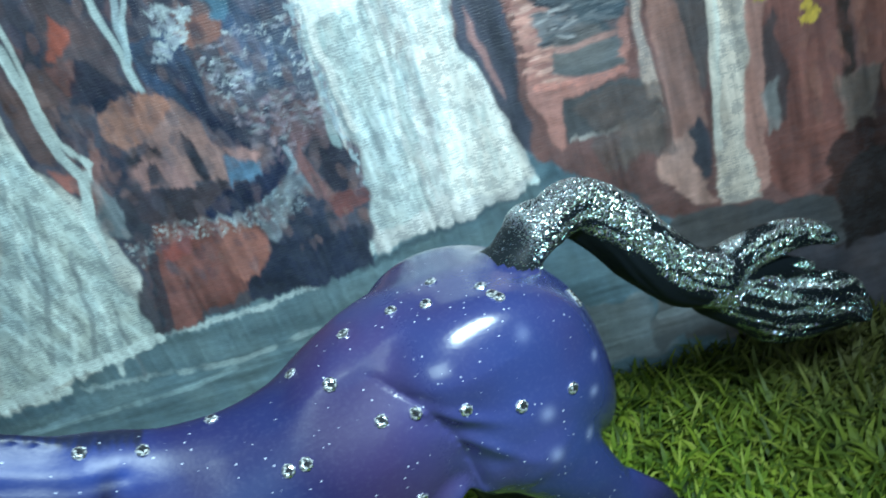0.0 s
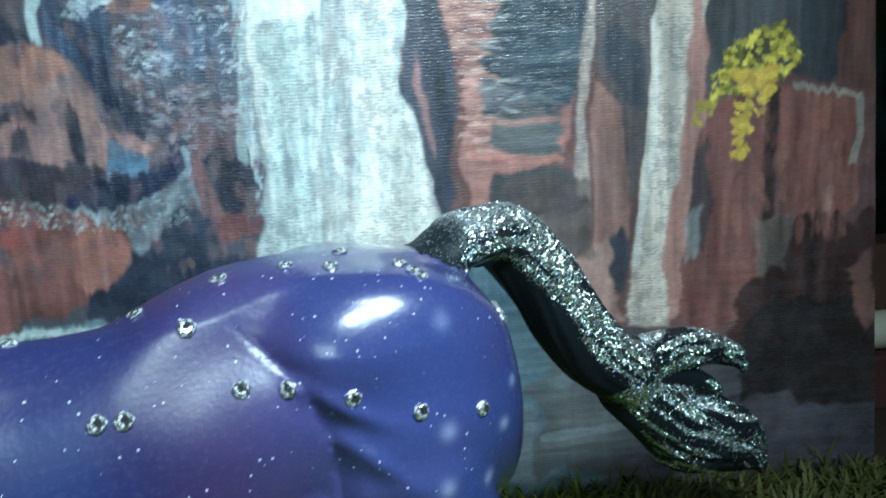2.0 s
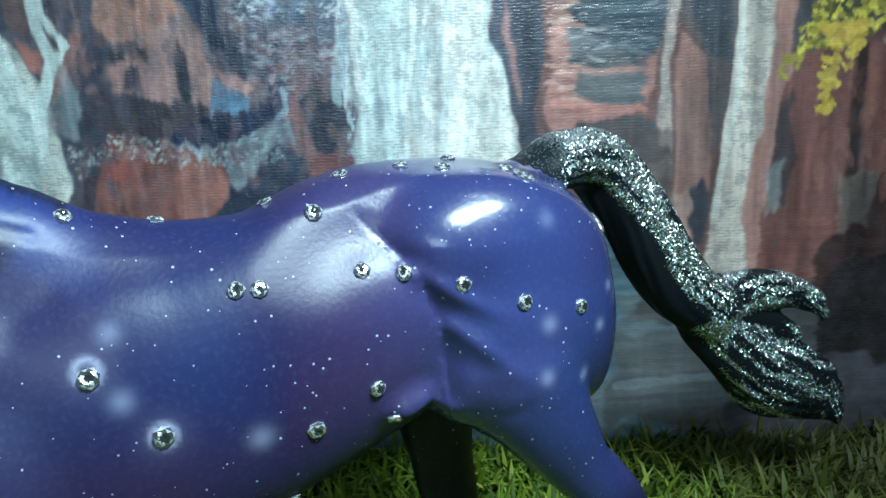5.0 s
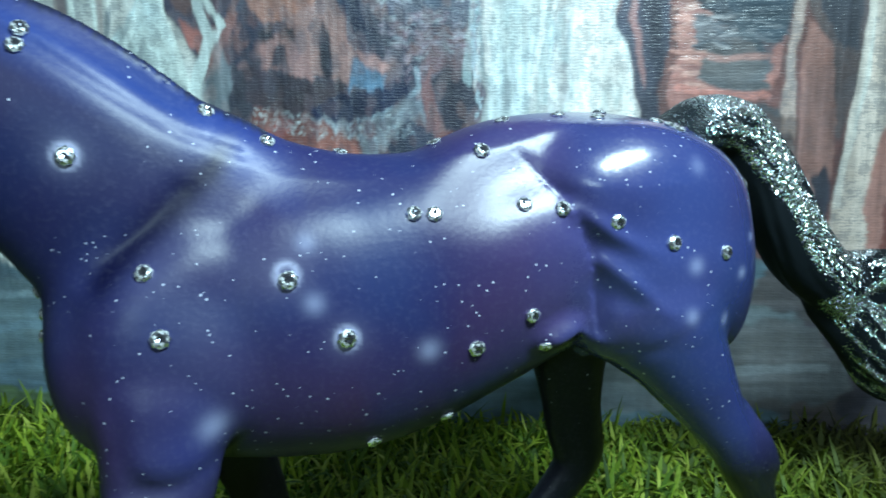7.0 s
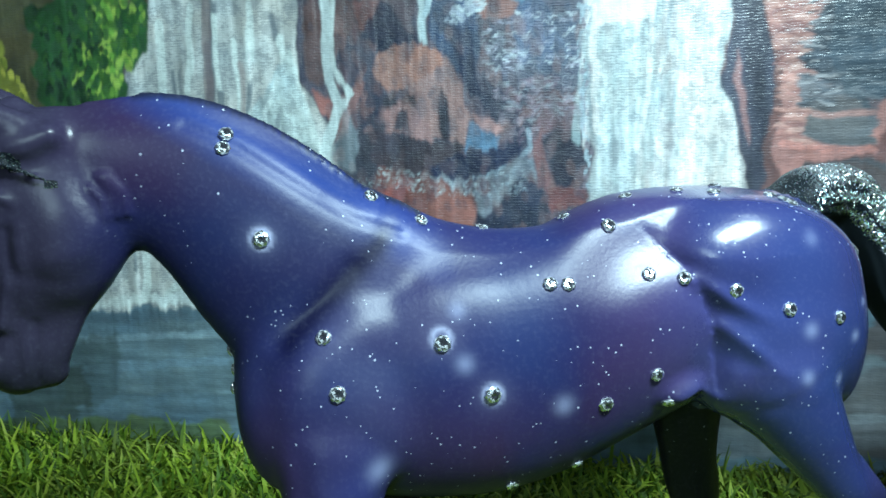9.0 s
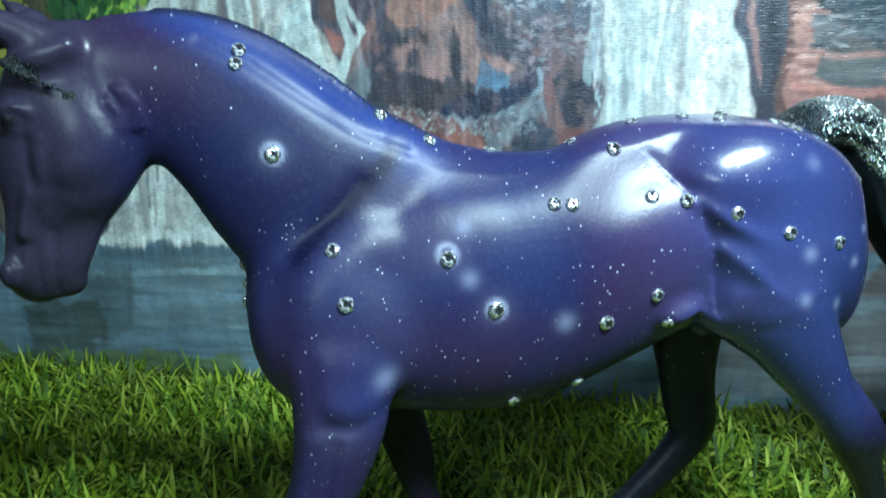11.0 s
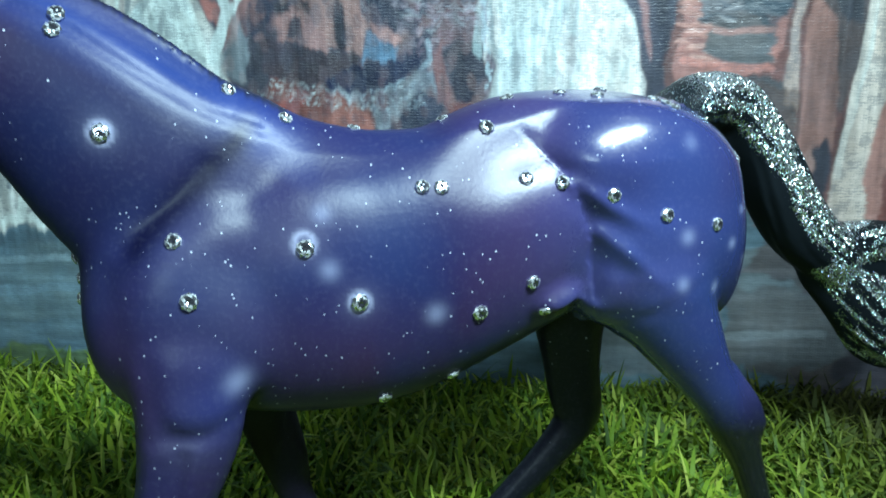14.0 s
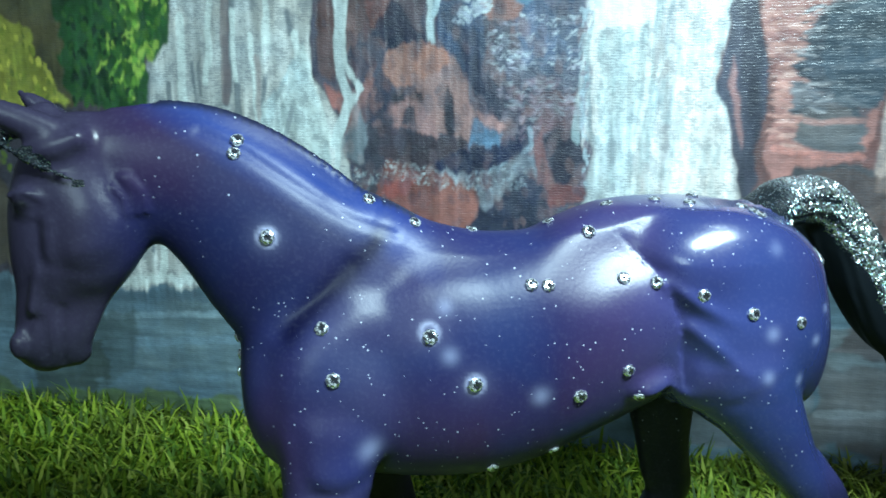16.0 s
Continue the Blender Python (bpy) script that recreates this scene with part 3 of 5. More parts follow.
# jaw, hollow under the eye, cheek ridge, mouth, nostril
chisel(form, [(-183, 140.5), (-173.5, 138), (-167, 140.5), (-162.5, 146)], -0.2, 1.8)
chisel(form, [(-176, 144), (-168, 146), (-165, 151)], 0.5, 3.0)
chisel(form, [(-186, 151), (-186.4, 141)], -0.25, 2.4)
chisel(form, [(-182.6, 152), (-183.2, 142), (-184, 133)], 0.5, 2.2)
chisel(form, [(-182.6, 128), (-183.6, 121), (-184.2, 112)], -0.9, 1.2)
chisel(form, [(-190.8, 125), (-192.4, 120.5)], -0.45, 1.2)
# lower edge of the mane
chisel(form, [(-143, 175.5), (-131.3, 170), (-118.2, 160.8), (-103.1, 151), (-90.5, 146)], -0.5, 1.5)
# wrinkles behind the jaw
for line in ([(-165.4, 161.2), (-163.1, 158), (-162.6, 154)], [(-163.6, 163.7), (-160.8, 159.4), (-159.9, 154)], [(-161.9, 164.1), (-158.6, 160), (-157.8, 154.5)]):
    chisel(form, line, 0.9, 1.1)
# elbow, furrow of the breast, forearm
chisel(form, [(-115, 79.5), (-108.3, 77.6), (-99.8, 81)], -0.5, 2.6)
chisel(form, [(-114, 84), (-103, 84)], 0.6, 4.0)
chisel(form, [(-119, 94), (-118.6, 86), (-115, 80)], -0.5, 3.0)
chisel(form, [(-121, 75), (-123.8, 58)], 0.7, 2.4)
chisel(form, [(-113.1, 74), (-117.2, 57)], -0.7, 1.8)
chisel(form, [(-109.4, 75), (-114.1, 57)], 0.5, 2.0)
verts[flesh] = form


def mesh_from(name, verts, faces, smooth=True):
    me = bpy.data.meshes.new(name)
    me.vertices.add(len(verts))
    me.vertices.foreach_set("co", np.asarray(verts, np.float32).ravel())
    k = faces.shape[1]
    me.loops.add(faces.size)
    me.loops.foreach_set("vertex_index", faces.ravel().astype(np.int32))
    me.polygons.add(len(faces))
    me.polygons.foreach_set("loop_start", np.arange(len(faces), dtype=np.int32) * k)
    if smooth:
        me.polygons.foreach_set("use_smooth", np.ones(len(faces), bool))
    me.update(calc_edges=True)
    return me


def field(shape_x, shape_z, cell, seed, octaves=3):
    """Smooth random numbers from 0 to 1 on scattered places."""
    rng = np.random.default_rng(seed)
    total, weight = 0.0, 0.0
    for o in range(octaves):
        c = cell / 2 ** o
        g = rng.random((97, 97))
        x, z = shape_x / c, shape_z / c
        i, j = np.floor(x).astype(int), np.floor(z).astype(int)
        fx, fz = x - i, z - j
        fx, fz = fx * fx * (3 - 2 * fx), fz * fz * (3 - 2 * fz)
        a = g[i % 97, j % 97] * (1 - fx) + g[(i + 1) % 97, j % 97] * fx
        b = g[i % 97, (j + 1) % 97] * (1 - fx) + g[(i + 1) % 97, (j + 1) % 97] * fx
        total = total + (a * (1 - fz) + b * fz) * 0.5 ** o
        weight += 0.5 ** o
    return total / weight


def linear(c):
    return (np.array(c, float) / 255.0) ** 2.2


def galaxy(v):
    """The airbrushed and position-scaled colours of the figurine, seam shading painted in; alpha: how many white
    specks.
    """
    x, u, z = v[:, 0], v[:, 1], v[:, 2]
    col = np.tile(np.array((0.030, 0.033, 0.135)), (len(v), 1))

    def lay(c, amount):
        col[:] = col + (np.array(c) - col) * np.clip(amount, 0, 1)[:, None]

    def spot(px, pz, rx, rz=None):
        return np.exp(-((x - px) / rx) ** 2 - ((z - pz) / (rz or rx)) ** 2)
    n1, n2 = field(x + 500, z + u + 500, 40, 3), field(x + 900, z - u + 700, 24, 8)
    lay((0.058, 0.032, 0.108), (n1 - 0.42) * 2.6)
    lay((0.026, 0.044, 0.165), (n2 - 0.5) * 2.2)
    lay((0.032, 0.085, 0.40), 0.8 * np.clip(1 - np.abs((z - 150) - (-(x + 90)) * 0.62 + 3) / 11, 0, 1) * np.clip((-76 - x) / 16, 0, 1) * np.clip((x + 170) / 16, 0, 1))
    lay((0.072, 0.060, 0.116), 0.95 * np.clip((-x - 160) / 16, 0, 1))
    lay((0.085, 0.085, 0.17), 0.2 * spot(-112, 146, 15, 12) + 0.4 * spot(-100, 104, 12, 26))
    lay((0.060, 0.072, 0.25), 0.5 * spot(8, 118, 24, 22))
    lay((0.10, 0.055, 0.15), 0.6 * spot(-126, 88, 9, 20) + 0.4 * spot(-76, 92, 20, 14))
    lay((0.036, 0.046, 0.20), 0.8 * spot(-103, 84, 10, 12) + 0.4 * spot(33, 76, 9, 9) + 0.5 * spot(6, 128, 28, 16))
    lay((0.09, 0.085, 0.16), 0.5 * spot(-112, 76, 8, 6))
    # Shoulder-blade seam: its shading painted in as a dark band with a paler edge.
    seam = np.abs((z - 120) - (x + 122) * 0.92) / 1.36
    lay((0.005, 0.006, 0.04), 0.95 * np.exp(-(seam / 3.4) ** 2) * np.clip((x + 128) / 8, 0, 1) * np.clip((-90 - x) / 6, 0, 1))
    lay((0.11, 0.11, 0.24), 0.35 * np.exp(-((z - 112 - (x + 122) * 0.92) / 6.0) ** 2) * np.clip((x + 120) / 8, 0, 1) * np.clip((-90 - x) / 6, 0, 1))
    # Forehand scaled darker than the haunch, the upper neck darker again.
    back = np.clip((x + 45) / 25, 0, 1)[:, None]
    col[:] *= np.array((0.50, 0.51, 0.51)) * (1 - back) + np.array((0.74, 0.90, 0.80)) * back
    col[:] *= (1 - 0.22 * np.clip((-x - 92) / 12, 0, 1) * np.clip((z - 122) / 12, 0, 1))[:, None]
    near = u > 0
    for px, pz, r, s_ in ((-78, 127, 2.2, 0.3), (-77, 114, 2.4, 0.35), (-51, 100.7, 2.6, 0.4), (-99.6, 89.5, 3.0, 0.4), (15.5, 117, 2.0, 0.4)):
        lay((0.50, 0.56, 0.82), 0.65 * s_ * spot(px, pz, r) * near)
    for px, pz, r, s_ in ((13.8, 104.7, 1.9, 0.4), (26.3, 102, 1.5, 0.45), (31.6, 113.3, 1.4, 0.45), (17, 141, 2.0, 0.2), (36, 122, 1.2, 0.4)):
        lay((0.50, 0.56, 0.82), 0.65 * s_ * spot(px, pz, r) * near)
    for px, pz in ((-82.5, 120.5), (-70.1, 105.7), (-125.7, 147.2)):
        q = np.hypot(x - px, z - pz)
        lay((0.55, 0.58, 0.78), (np.exp(-((q - 2.4) / 0.7) ** 2) * 0.34 + 0.07 * np.exp(-(q / 4.5) ** 2)) * near)
    # Lower legs go black; on the far side the black begins higher up.
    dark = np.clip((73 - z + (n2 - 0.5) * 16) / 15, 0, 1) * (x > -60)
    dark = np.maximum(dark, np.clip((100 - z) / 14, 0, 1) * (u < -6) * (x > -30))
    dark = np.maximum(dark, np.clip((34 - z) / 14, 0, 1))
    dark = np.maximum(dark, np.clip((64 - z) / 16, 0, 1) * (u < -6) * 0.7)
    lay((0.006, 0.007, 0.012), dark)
    lay((0.04, 0.06, 0.16), np.clip((9 - z) / 3, 0, 1) * 0.8)
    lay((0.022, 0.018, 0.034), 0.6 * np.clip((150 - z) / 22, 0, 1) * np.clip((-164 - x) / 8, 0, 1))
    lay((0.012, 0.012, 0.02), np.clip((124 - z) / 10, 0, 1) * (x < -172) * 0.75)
    lay((0.004, 0.004, 0.006), 1.5 * np.exp(-((x + 189.6) / 2.4) ** 2 - ((z - 156.8) / 1.7) ** 2))
    order = np.clip(((x + 170) / 2).astype(int), 0, 60)
    ridge = np.full(61, -1e9)
    np.maximum.at(ridge, order, np.where(x < -82, z, -1e9))
    lay((0.010, 0.012, 0.022), 0.85 * np.clip((z - ridge[order] + 2.4) / 1.6, 0, 1) * (x < -84) * (x > -156))
    specks = np.clip((x + 165) / 25, 0, 1) * np.clip((z - 60) / 20, 0.1, 1) * (0.35 + n1)
    return np.concatenate([col, np.clip(specks, 0, 1)[:, None]], 1)


def lay_colour(me, rgba):
    at = me.color_attributes.new("paint", "FLOAT_COLOR", "POINT")
    at.data.foreach_set("color", np.asarray(rgba, np.float32).ravel())


def gloss(v):
    """Satin pearl varnish on the airbrushed forehand, thicker clear coats on haunch, legs and face."""
    x, z = v[:, 0], v[:, 2]
    patchy = field(x + 700, z + v[:, 1] + 700, 26, 17, 2)
    g = 0.17 + 0.4 * np.clip((x + 46) / 22, 0, 1) + 0.32 * np.clip((x + 18) / 14, 0, 1)
    g = np.maximum(g, 0.28 * np.clip((66 - z) / 14, 0, 1))
    g = np.maximum(g, 0.45 * np.clip((-x - 158) / 8, 0, 1))
    g = g * (1 - 0.6 * np.clip((-x - 92) / 10, 0, 1) * np.clip((x + 160) / 8, 0, 1) * np.clip((z - 134) / 10, 0, 1))
    g = g * np.where((v[:, 1] < -6) & (z < 92), 0.3, 1.0)
    return np.clip(g + (patchy - 0.5) * 0.24, 0, 1)


def glitter(v):
    """Glitter along the locks of the tail: dense streaks on its outer side, thinning to the black base underneath."""
    x, z = v[:, 0], v[:, 2]
    best, off, along = np.full(len(x), 1e9), np.zeros(len(x)), np.zeros(len(x))
    for path in ([(26, 146), (36, 150), (47, 150), (60, 147), (73, 134), (83, 119.5), (94, 105), (109, 94), (128, 96.5), (145, 93.5), (166, 81)], [(106, 88), (117, 78), (132, 66), (150, 56.5), (166, 49.5), (180, 33)]):
        run = 0.0
        for (ax, az), (bx, bz) in zip(path, path[1:]):
            w = math.hypot(bx - ax, bz - az)
            t = ((x - ax) * (bx - ax) + (z - az) * (bz - az)) / w
            d = np.hypot(x - ax - np.clip(t, 0, w) * (bx - ax) / w, z - az - np.clip(t, 0, w) * (bz - az) / w)
            side = ((bx - ax) * (z - az) - (bz - az) * (x - ax)) / w
            better = d < best
            best, off, along = np.where(better, d, best), np.where(better, side, off), np.where(better, run + t, along)
            run += w
    streak = field(along + 400, off * 9 + 400, 16, 71, 2)
    cover = np.clip((off + 7) / 2.4, 0, 1) * np.clip((streak - 0.27) * 4, 0.06, 1)
    cover = np.where((x > 112) & (z < 86 - 0.12 * (x - 112)), np.clip((streak - 0.46) * 3.4, 0.04, 0.8), cover)
    cover = cover * np.clip((x - 31) / 7, 0.1, 1)
    return np.where(x > 20, cover, 0.45)


local = np.stack([verts[:, 0], -verts[:, 1], verts[:, 2]], 1) * MM
me = mesh_from("horse_figurine", local, quads[:, ::-1])
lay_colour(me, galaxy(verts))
me.attributes.new("gloss", "FLOAT", "POINT").data.foreach_set("value", gloss(verts).astype(np.float32))
me.attributes.new("glitter", "FLOAT", "POINT").data.foreach_set("value", glitter(verts).astype(np.float32))
me.materials.append(galaxy_material())
me.materials.append(glitter_material())
me.polygons.foreach_set("material_index", (tags[quads].max(1) > 0).astype(np.int32))
horse = new("horse_figurine", me)
horse.matrix_world = HORSE
tagged(horse, "glossy blue and purple galaxy painted model horse with black glitter tail", "figurine")

# ---------------------------------------------------------------- rhinestones
from mathutils.bvhtree import BVHTree
skin = BVHTree.FromPolygons([Vector(p) for p in local], [tuple(int(i) for i in q) for q in quads[:, ::-1]])
# Sparkle is put into the colours: foil darkened for dark reflections, some facets paler.
m_crystal = simple("foiled_crystal", (0.74, 0.79, 0.86), 0.12, 0.95)
m_glint = simple("painted_glint_facet", (0.86, 0.90, 0.94), 0.2, 0.65)
m_dark_centre = simple("dark_foil_centre", (0.20, 0.21, 0.26), 0.06, 0.9)


def stone_mesh():
    """A round foil-backed brilliant: girdle, kite and star facets, table."""
    bm = bmesh.new()

    def ring(r, h, turn, k):
        return [bm.verts.new((r * math.cos(2 * math.pi * (i + turn) / k), r * math.sin(2 * math.pi * (i + turn) / k), h)) for i in range(k)]
    g0, g1, kite, table = ring(1.0, 0.02, 0, 8), ring(1.0, 0.12, 0, 8), ring(0.84, 0.32, 0.5, 8), ring(0.56, 0.46, 0, 8)
    foot = ring(0.98, -0.1, 0, 8)
    for lo, hi in ((foot, g0), (g0, g1)):
        for i in range(8):
            bm.faces.new((lo[i], lo[(i + 1) % 8], hi[(i + 1) % 8], hi[i]))
    for i in range(8):
        j = (i + 1) % 8
        bm.faces.new((g1[i], g1[j], kite[i]))
        bm.faces.new((g1[j], kite[j], kite[i]))
        bm.faces.new((kite[i], kite[j], table[j]))
        bm.faces.new((kite[i], table[j], table[i]))
    star, tip = ring(0.3, 0.47, 0.5, 8), bm.verts.new((0, 0, 0.34))
    for i in range(8):
        j = (i + 1) % 8
        bm.faces.new((table[i], table[j], star[i]))
        bm.faces.new((table[j], star[j], star[i]))
        bm.faces.new((star[i], star[j], tip))
    bm.faces.new(foot[::-1])
    bmesh.ops.recalc_face_normals(bm, faces=bm.faces)
    me = bpy.data.meshes.new("rhinestone")
    bm.to_mesh(me)
    bm.free()
    me.materials.append(m_crystal)
    me.materials.append(m_dark_centre)
    me.materials.append(m_glint)
    # dark reflection painted into the foil centre, glints into every third outer facet
    for p in me.polygons:
        c = p.center
        out = math.hypot(c.x, c.y)
        p.material_index = 1 if out < 0.56 and (out < 0.4 or int(8 * math.atan2(c.y, c.x) / math.pi + 8) % 3) else (2 if p.index % 3 == 0 else 0)
    return me


m_stone = stone_mesh()
rng = random.Random(11)


def stone(x, u, z, mm=3.6, where="body"):
    place, normal, _, _ = skin.find_nearest(Vector((x, -u, z)) * MM)
    if (Vector((x, -u, z)) * MM - place).length > 0.012:
        return
    ob = new("rhinestone", m_stone)
    turn = normal.to_track_quat("Z", "Y").to_matrix().to_4x4() @ pose(0, 0, 0, rng.uniform(-6, 6), rng.uniform(-6, 6), rng.uniform(0, 60))
    ob.matrix_world = HORSE @ Matrix.Translation(place + normal * 0.0001) @ turn @ Matrix.Scale(mm * 0.55 * MM, 4)
    tagged(ob, f"clear foil-backed faceted rhinestone glued to the horse's {where}", "rhinestone", "rhinestones on the horse")


stone(-133, 6, 173.2, 3.6, "neck")
stone(-133.8, 8, 169.9, 3.6, "neck")
stone(-125.7, 12.5, 147.2, 4.0, "neck")
stone(-112.4, 21.6, 124.8, 3.8, "shoulder")
stone(-109, 24, 109.7, 4.0, "shoulder")
stone(-82.5, 24, 120.5, 4.2, "ribs")
stone(-70.1, 24.5, 105.7, 4.2, "ribs")
stone(-53.2, 18, 133.3, 3.6, "flank")
stone(-48.2, 17, 132.2, 3.6, "flank")
stone(-26.4, 18.5, 134.8, 3.6, "hip")
stone(-18.2, 20, 132.6, 3.6, "hip")
stone(-4.6, 20.5, 128.6, 3.6, "thigh")
stone(9.5, 21.5, 122.6, 3.6, "thigh")
stone(23.7, 18, 119, 3.4, "thigh")
stone(-38.3, 25, 98, 4.0, "belly")
stone(-24.4, 21.5, 105.7, 3.6, "belly")
stone(-21.2, 18, 97.3, 3.4, "belly")
stone(-63.1, 12, 75, 3.6, "belly")
stone(-44.1, 10, 79.1, 3.4, "belly")
stone(-34.2, 7.6, 145.1, 3.8, "croup")
stone(-43.7, -4, 148.5, 3.4, "back")
stone(-67.3, -3, 143.9, 3.4, "back")
stone(-25.4, -2, 151.4, 3.6, "croup")
stone(-11.1, 0, 154.6, 3.4, "croup")
stone(3.1, -5, 154.4, 3.4, "croup")
stone(-1.9, 4, 152.6, 3.4, "croup")
stone(14, 6, 152.1, 3.4, "croup")
stone(14.6, 10.5, 148.6, 3.4, "croup")
stone(15.2, 11.5, 146.4, 3.2, "croup")
stone(38.7, 6, 137, 3.2, "buttock")
stone(37.6, 7, 135.4, 3.2, "buttock")
stone(36.5, 8, 133.8, 3.2, "buttock")
stone(-125.3, 30, 52.6, 4.2, "foreleg")
stone(-138.2, 0, 115.5, 3.2, "breast")
stone(-138.6, 0, 111, 3.0, "breast")
stone(-139.4, 1, 106, 3.0, "breast")
stone(-98, 2, 155, 3.6, "mane")
stone(-85, 2, 148, 3.4, "mane")


# ---------------------------------------------------------------- painting
class Picture:
    """Acrylic laid on a canvas, in millimetres across and up."""

    def __init__(self, lo_x, lo_z, hi_z, step, edge):
        self.nx, self.nz = int((edge(0) - lo_x) / step) + 1, int((hi_z - lo_z) / step) + 1
        zz = np.linspace(lo_z, hi_z, self.nz)
        self.z = np.repeat(zz[None], self.nx, 0)
        self.x = lo_x + np.linspace(0, 1, self.nx)[:, None] * (np.array([edge(z) for z in zz])[None] - lo_x)
        self.col = np.zeros((self.nx, self.nz, 3))
        self.dry = np.zeros((self.nx, self.nz))
        self.ox, self.oz, self.step, self.rng, self.count = lo_x, lo_z, step, np.random.default_rng(5), 0
        far_x, far_z = self.x + 4000, self.z + 4000
        self.grain = [field(far_x, far_z, 14, 20 + i, 3) for i in range(4)]
        self.up_down = field(far_x, far_z * 0.12, 5, 31, 3)
        self.across = field(far_x * 0.14, far_z, 5, 32, 3)
        self.slant = field(far_x + 0.45 * far_z, far_z * 0.12, 5, 33, 3)
        self.edge_x, self.edge_z = field(far_x, far_z, 13, 34, 2) - 0.5, field(far_x, far_z, 13, 35, 2) - 0.5

    def area(self, pts, pad):
        p = np.array(pts, float)
        i0, i1 = np.clip(((p[:, 0].min() - pad - self.ox) / self.step * np.array((1.0,))).astype(int)[0] - 8, 0, self.nx), np.clip(int((p[:, 0].max() + pad - self.ox) / self.step) + 24, 0, self.nx)
        j0, j1 = np.clip(int((p[:, 1].min() - pad - self.oz) / self.step), 0, self.nz), np.clip(int((p[:, 1].max() + pad - self.oz) / self.step) + 2, 0, self.nz)
        return (slice(i0, i1), slice(j0, j1)), p

    def mask(self, p, sl, wobble):
        x, z = self.x[sl] + self.edge_x[sl] * wobble * 4, self.z[sl] + self.edge_z[sl] * wobble * 4
        inside = np.zeros(x.shape, bool)
        for (ax, az), (bx, bz) in zip(p, np.roll(p, -1, 0)):
            if az != bz:
                inside ^= ((az > z) != (bz > z)) & (x < (bx - ax) * (z - az) / (bz - az) + ax)
        return inside

    def lay(self, sl, c, alpha, dry):
        self.col[sl] += (c - self.col[sl]) * alpha[..., None]
        self.dry[sl] += (dry - self.dry[sl]) * alpha

    def fill(self, pts, c, edge, tex, amount, alpha, dry):
        sl, p = self.area(pts, edge * 3)
        if 0 in self.x[sl].shape:
            return
        self.count += 1
        g = {"v": self.up_down, "h": self.across, "d": self.slant, "n": self.grain[self.count % 4]}[tex][sl]
        m = self.mask(p, sl, edge).astype(float)
        for _ in range(2):
            q = np.pad(m, 1, mode="edge")
            m = (q[1:-1, 1:-1] * 2 + q[:-2, 1:-1] + q[2:, 1:-1] + q[1:-1, :-2] + q[1:-1, 2:]) / 6
        tone = 1 + amount * 2.6 * (g - 0.5)
        tint = self.grain[(self.count + 1) % 4][sl][..., None]
        base = linear(c) * tone[..., None] * (1 + 0.30 * amount * (tint - 0.5) * np.array((2.0, 0.0, -1.6)))
        if dry:
            alpha = alpha * np.clip((self.grain[(self.count + 2) % 4][sl] - dry * 0.75) * 5 + 0.5, 0, 1)
        self.lay(sl, base, m * alpha, np.full(m.shape, 0.55 if tex in "vd" and sum(c) > 480 else 0.12 + dry * 0.6))

    def line(self, pts, c, width, alpha, dry):
        sl, p = self.area(pts, width * 2)
        if 0 in self.x[sl].shape:
            return
        x, z = self.x[sl] + self.edge_x[sl] * 3, self.z[sl] + self.edge_z[sl] * 3
        best = np.full(x.shape, 1e9)
        for (ax, az), (bx, bz) in zip(p[:-1], p[1:]):
            w = np.array((bx - ax, bz - az))
            t = np.clip(((x - ax) * w[0] + (z - az) * w[1]) / (w @ w + 1e-9), 0, 1)
            best = np.minimum(best, np.hypot(x - ax - t * w[0], z - az - t * w[1]))
        self.count += 1
        g = self.up_down[sl] * 0.5 + self.grain[self.count % 4][sl] * 0.5
        a = np.clip((width / 2 * (0.6 + 0.8 * g) - best) / 1.0 + 0.5, 0, 1) * alpha
        if dry:
            a = a * np.clip((g - dry * 0.85) * 6 + 0.6, 0, 1)
        self.lay(sl, linear(c) * (0.85 + 0.3 * g[..., None]), a, 0.1 + dry * 0.7)

    def dabs(self, pts, colours, n, sx, sz, alpha):
        p = np.array(pts, float)
        lo, hi = p.min(0), p.max(0)
        for _ in range(n):
            for _ in range(20):
                cx, cz = self.rng.uniform(lo, hi)
                odd = False
                for (ax, az), (bx, bz) in zip(p, np.roll(p, -1, 0)):
                    if (az > cz) != (bz > cz) and cx < (bx - ax) * (cz - az) / (bz - az) + ax:
                        odd = not odd
                if odd:
                    break
            else:
                continue
            k = self.rng.uniform(0.5, 1.2)
            sl, _ = self.area([(cx - sx * k, cz - sz * k), (cx + sx * k, cz + sz * k)], 2)
            if 0 in self.x[sl].shape:
                continue
            lean = self.rng.uniform(-0.35, 0.35)
            dx, dz = self.x[sl] - cx + self.edge_x[sl] * 3, self.z[sl] - cz + self.edge_z[sl] * 3
            dx, dz = dx + lean * dz, dz - lean * dx
            q = np.sqrt((dx / (sx * k * 0.6)) ** 2 + (dz / (sz * k * 0.6)) ** 2)
            c = linear(colours[self.rng.integers(len(colours))]) * self.rng.uniform(0.8, 1.2)
            self.lay(sl, c, np.clip((1 - q) * 3, 0, 1) * alpha, 0.15)


    def finish(self):
        """Drags the wet paint along the brush strokes."""
        i, j = np.meshgrid(np.arange(self.nx), np.arange(self.nz), indexing="ij")
        far_x, far_z = self.x + 4000, self.z + 4000
        down, along = field(far_x, far_z * 0.07, 2.2, 51, 2) - 0.5, field(far_x * 0.07, far_z, 2.2, 52, 2) - 0.5
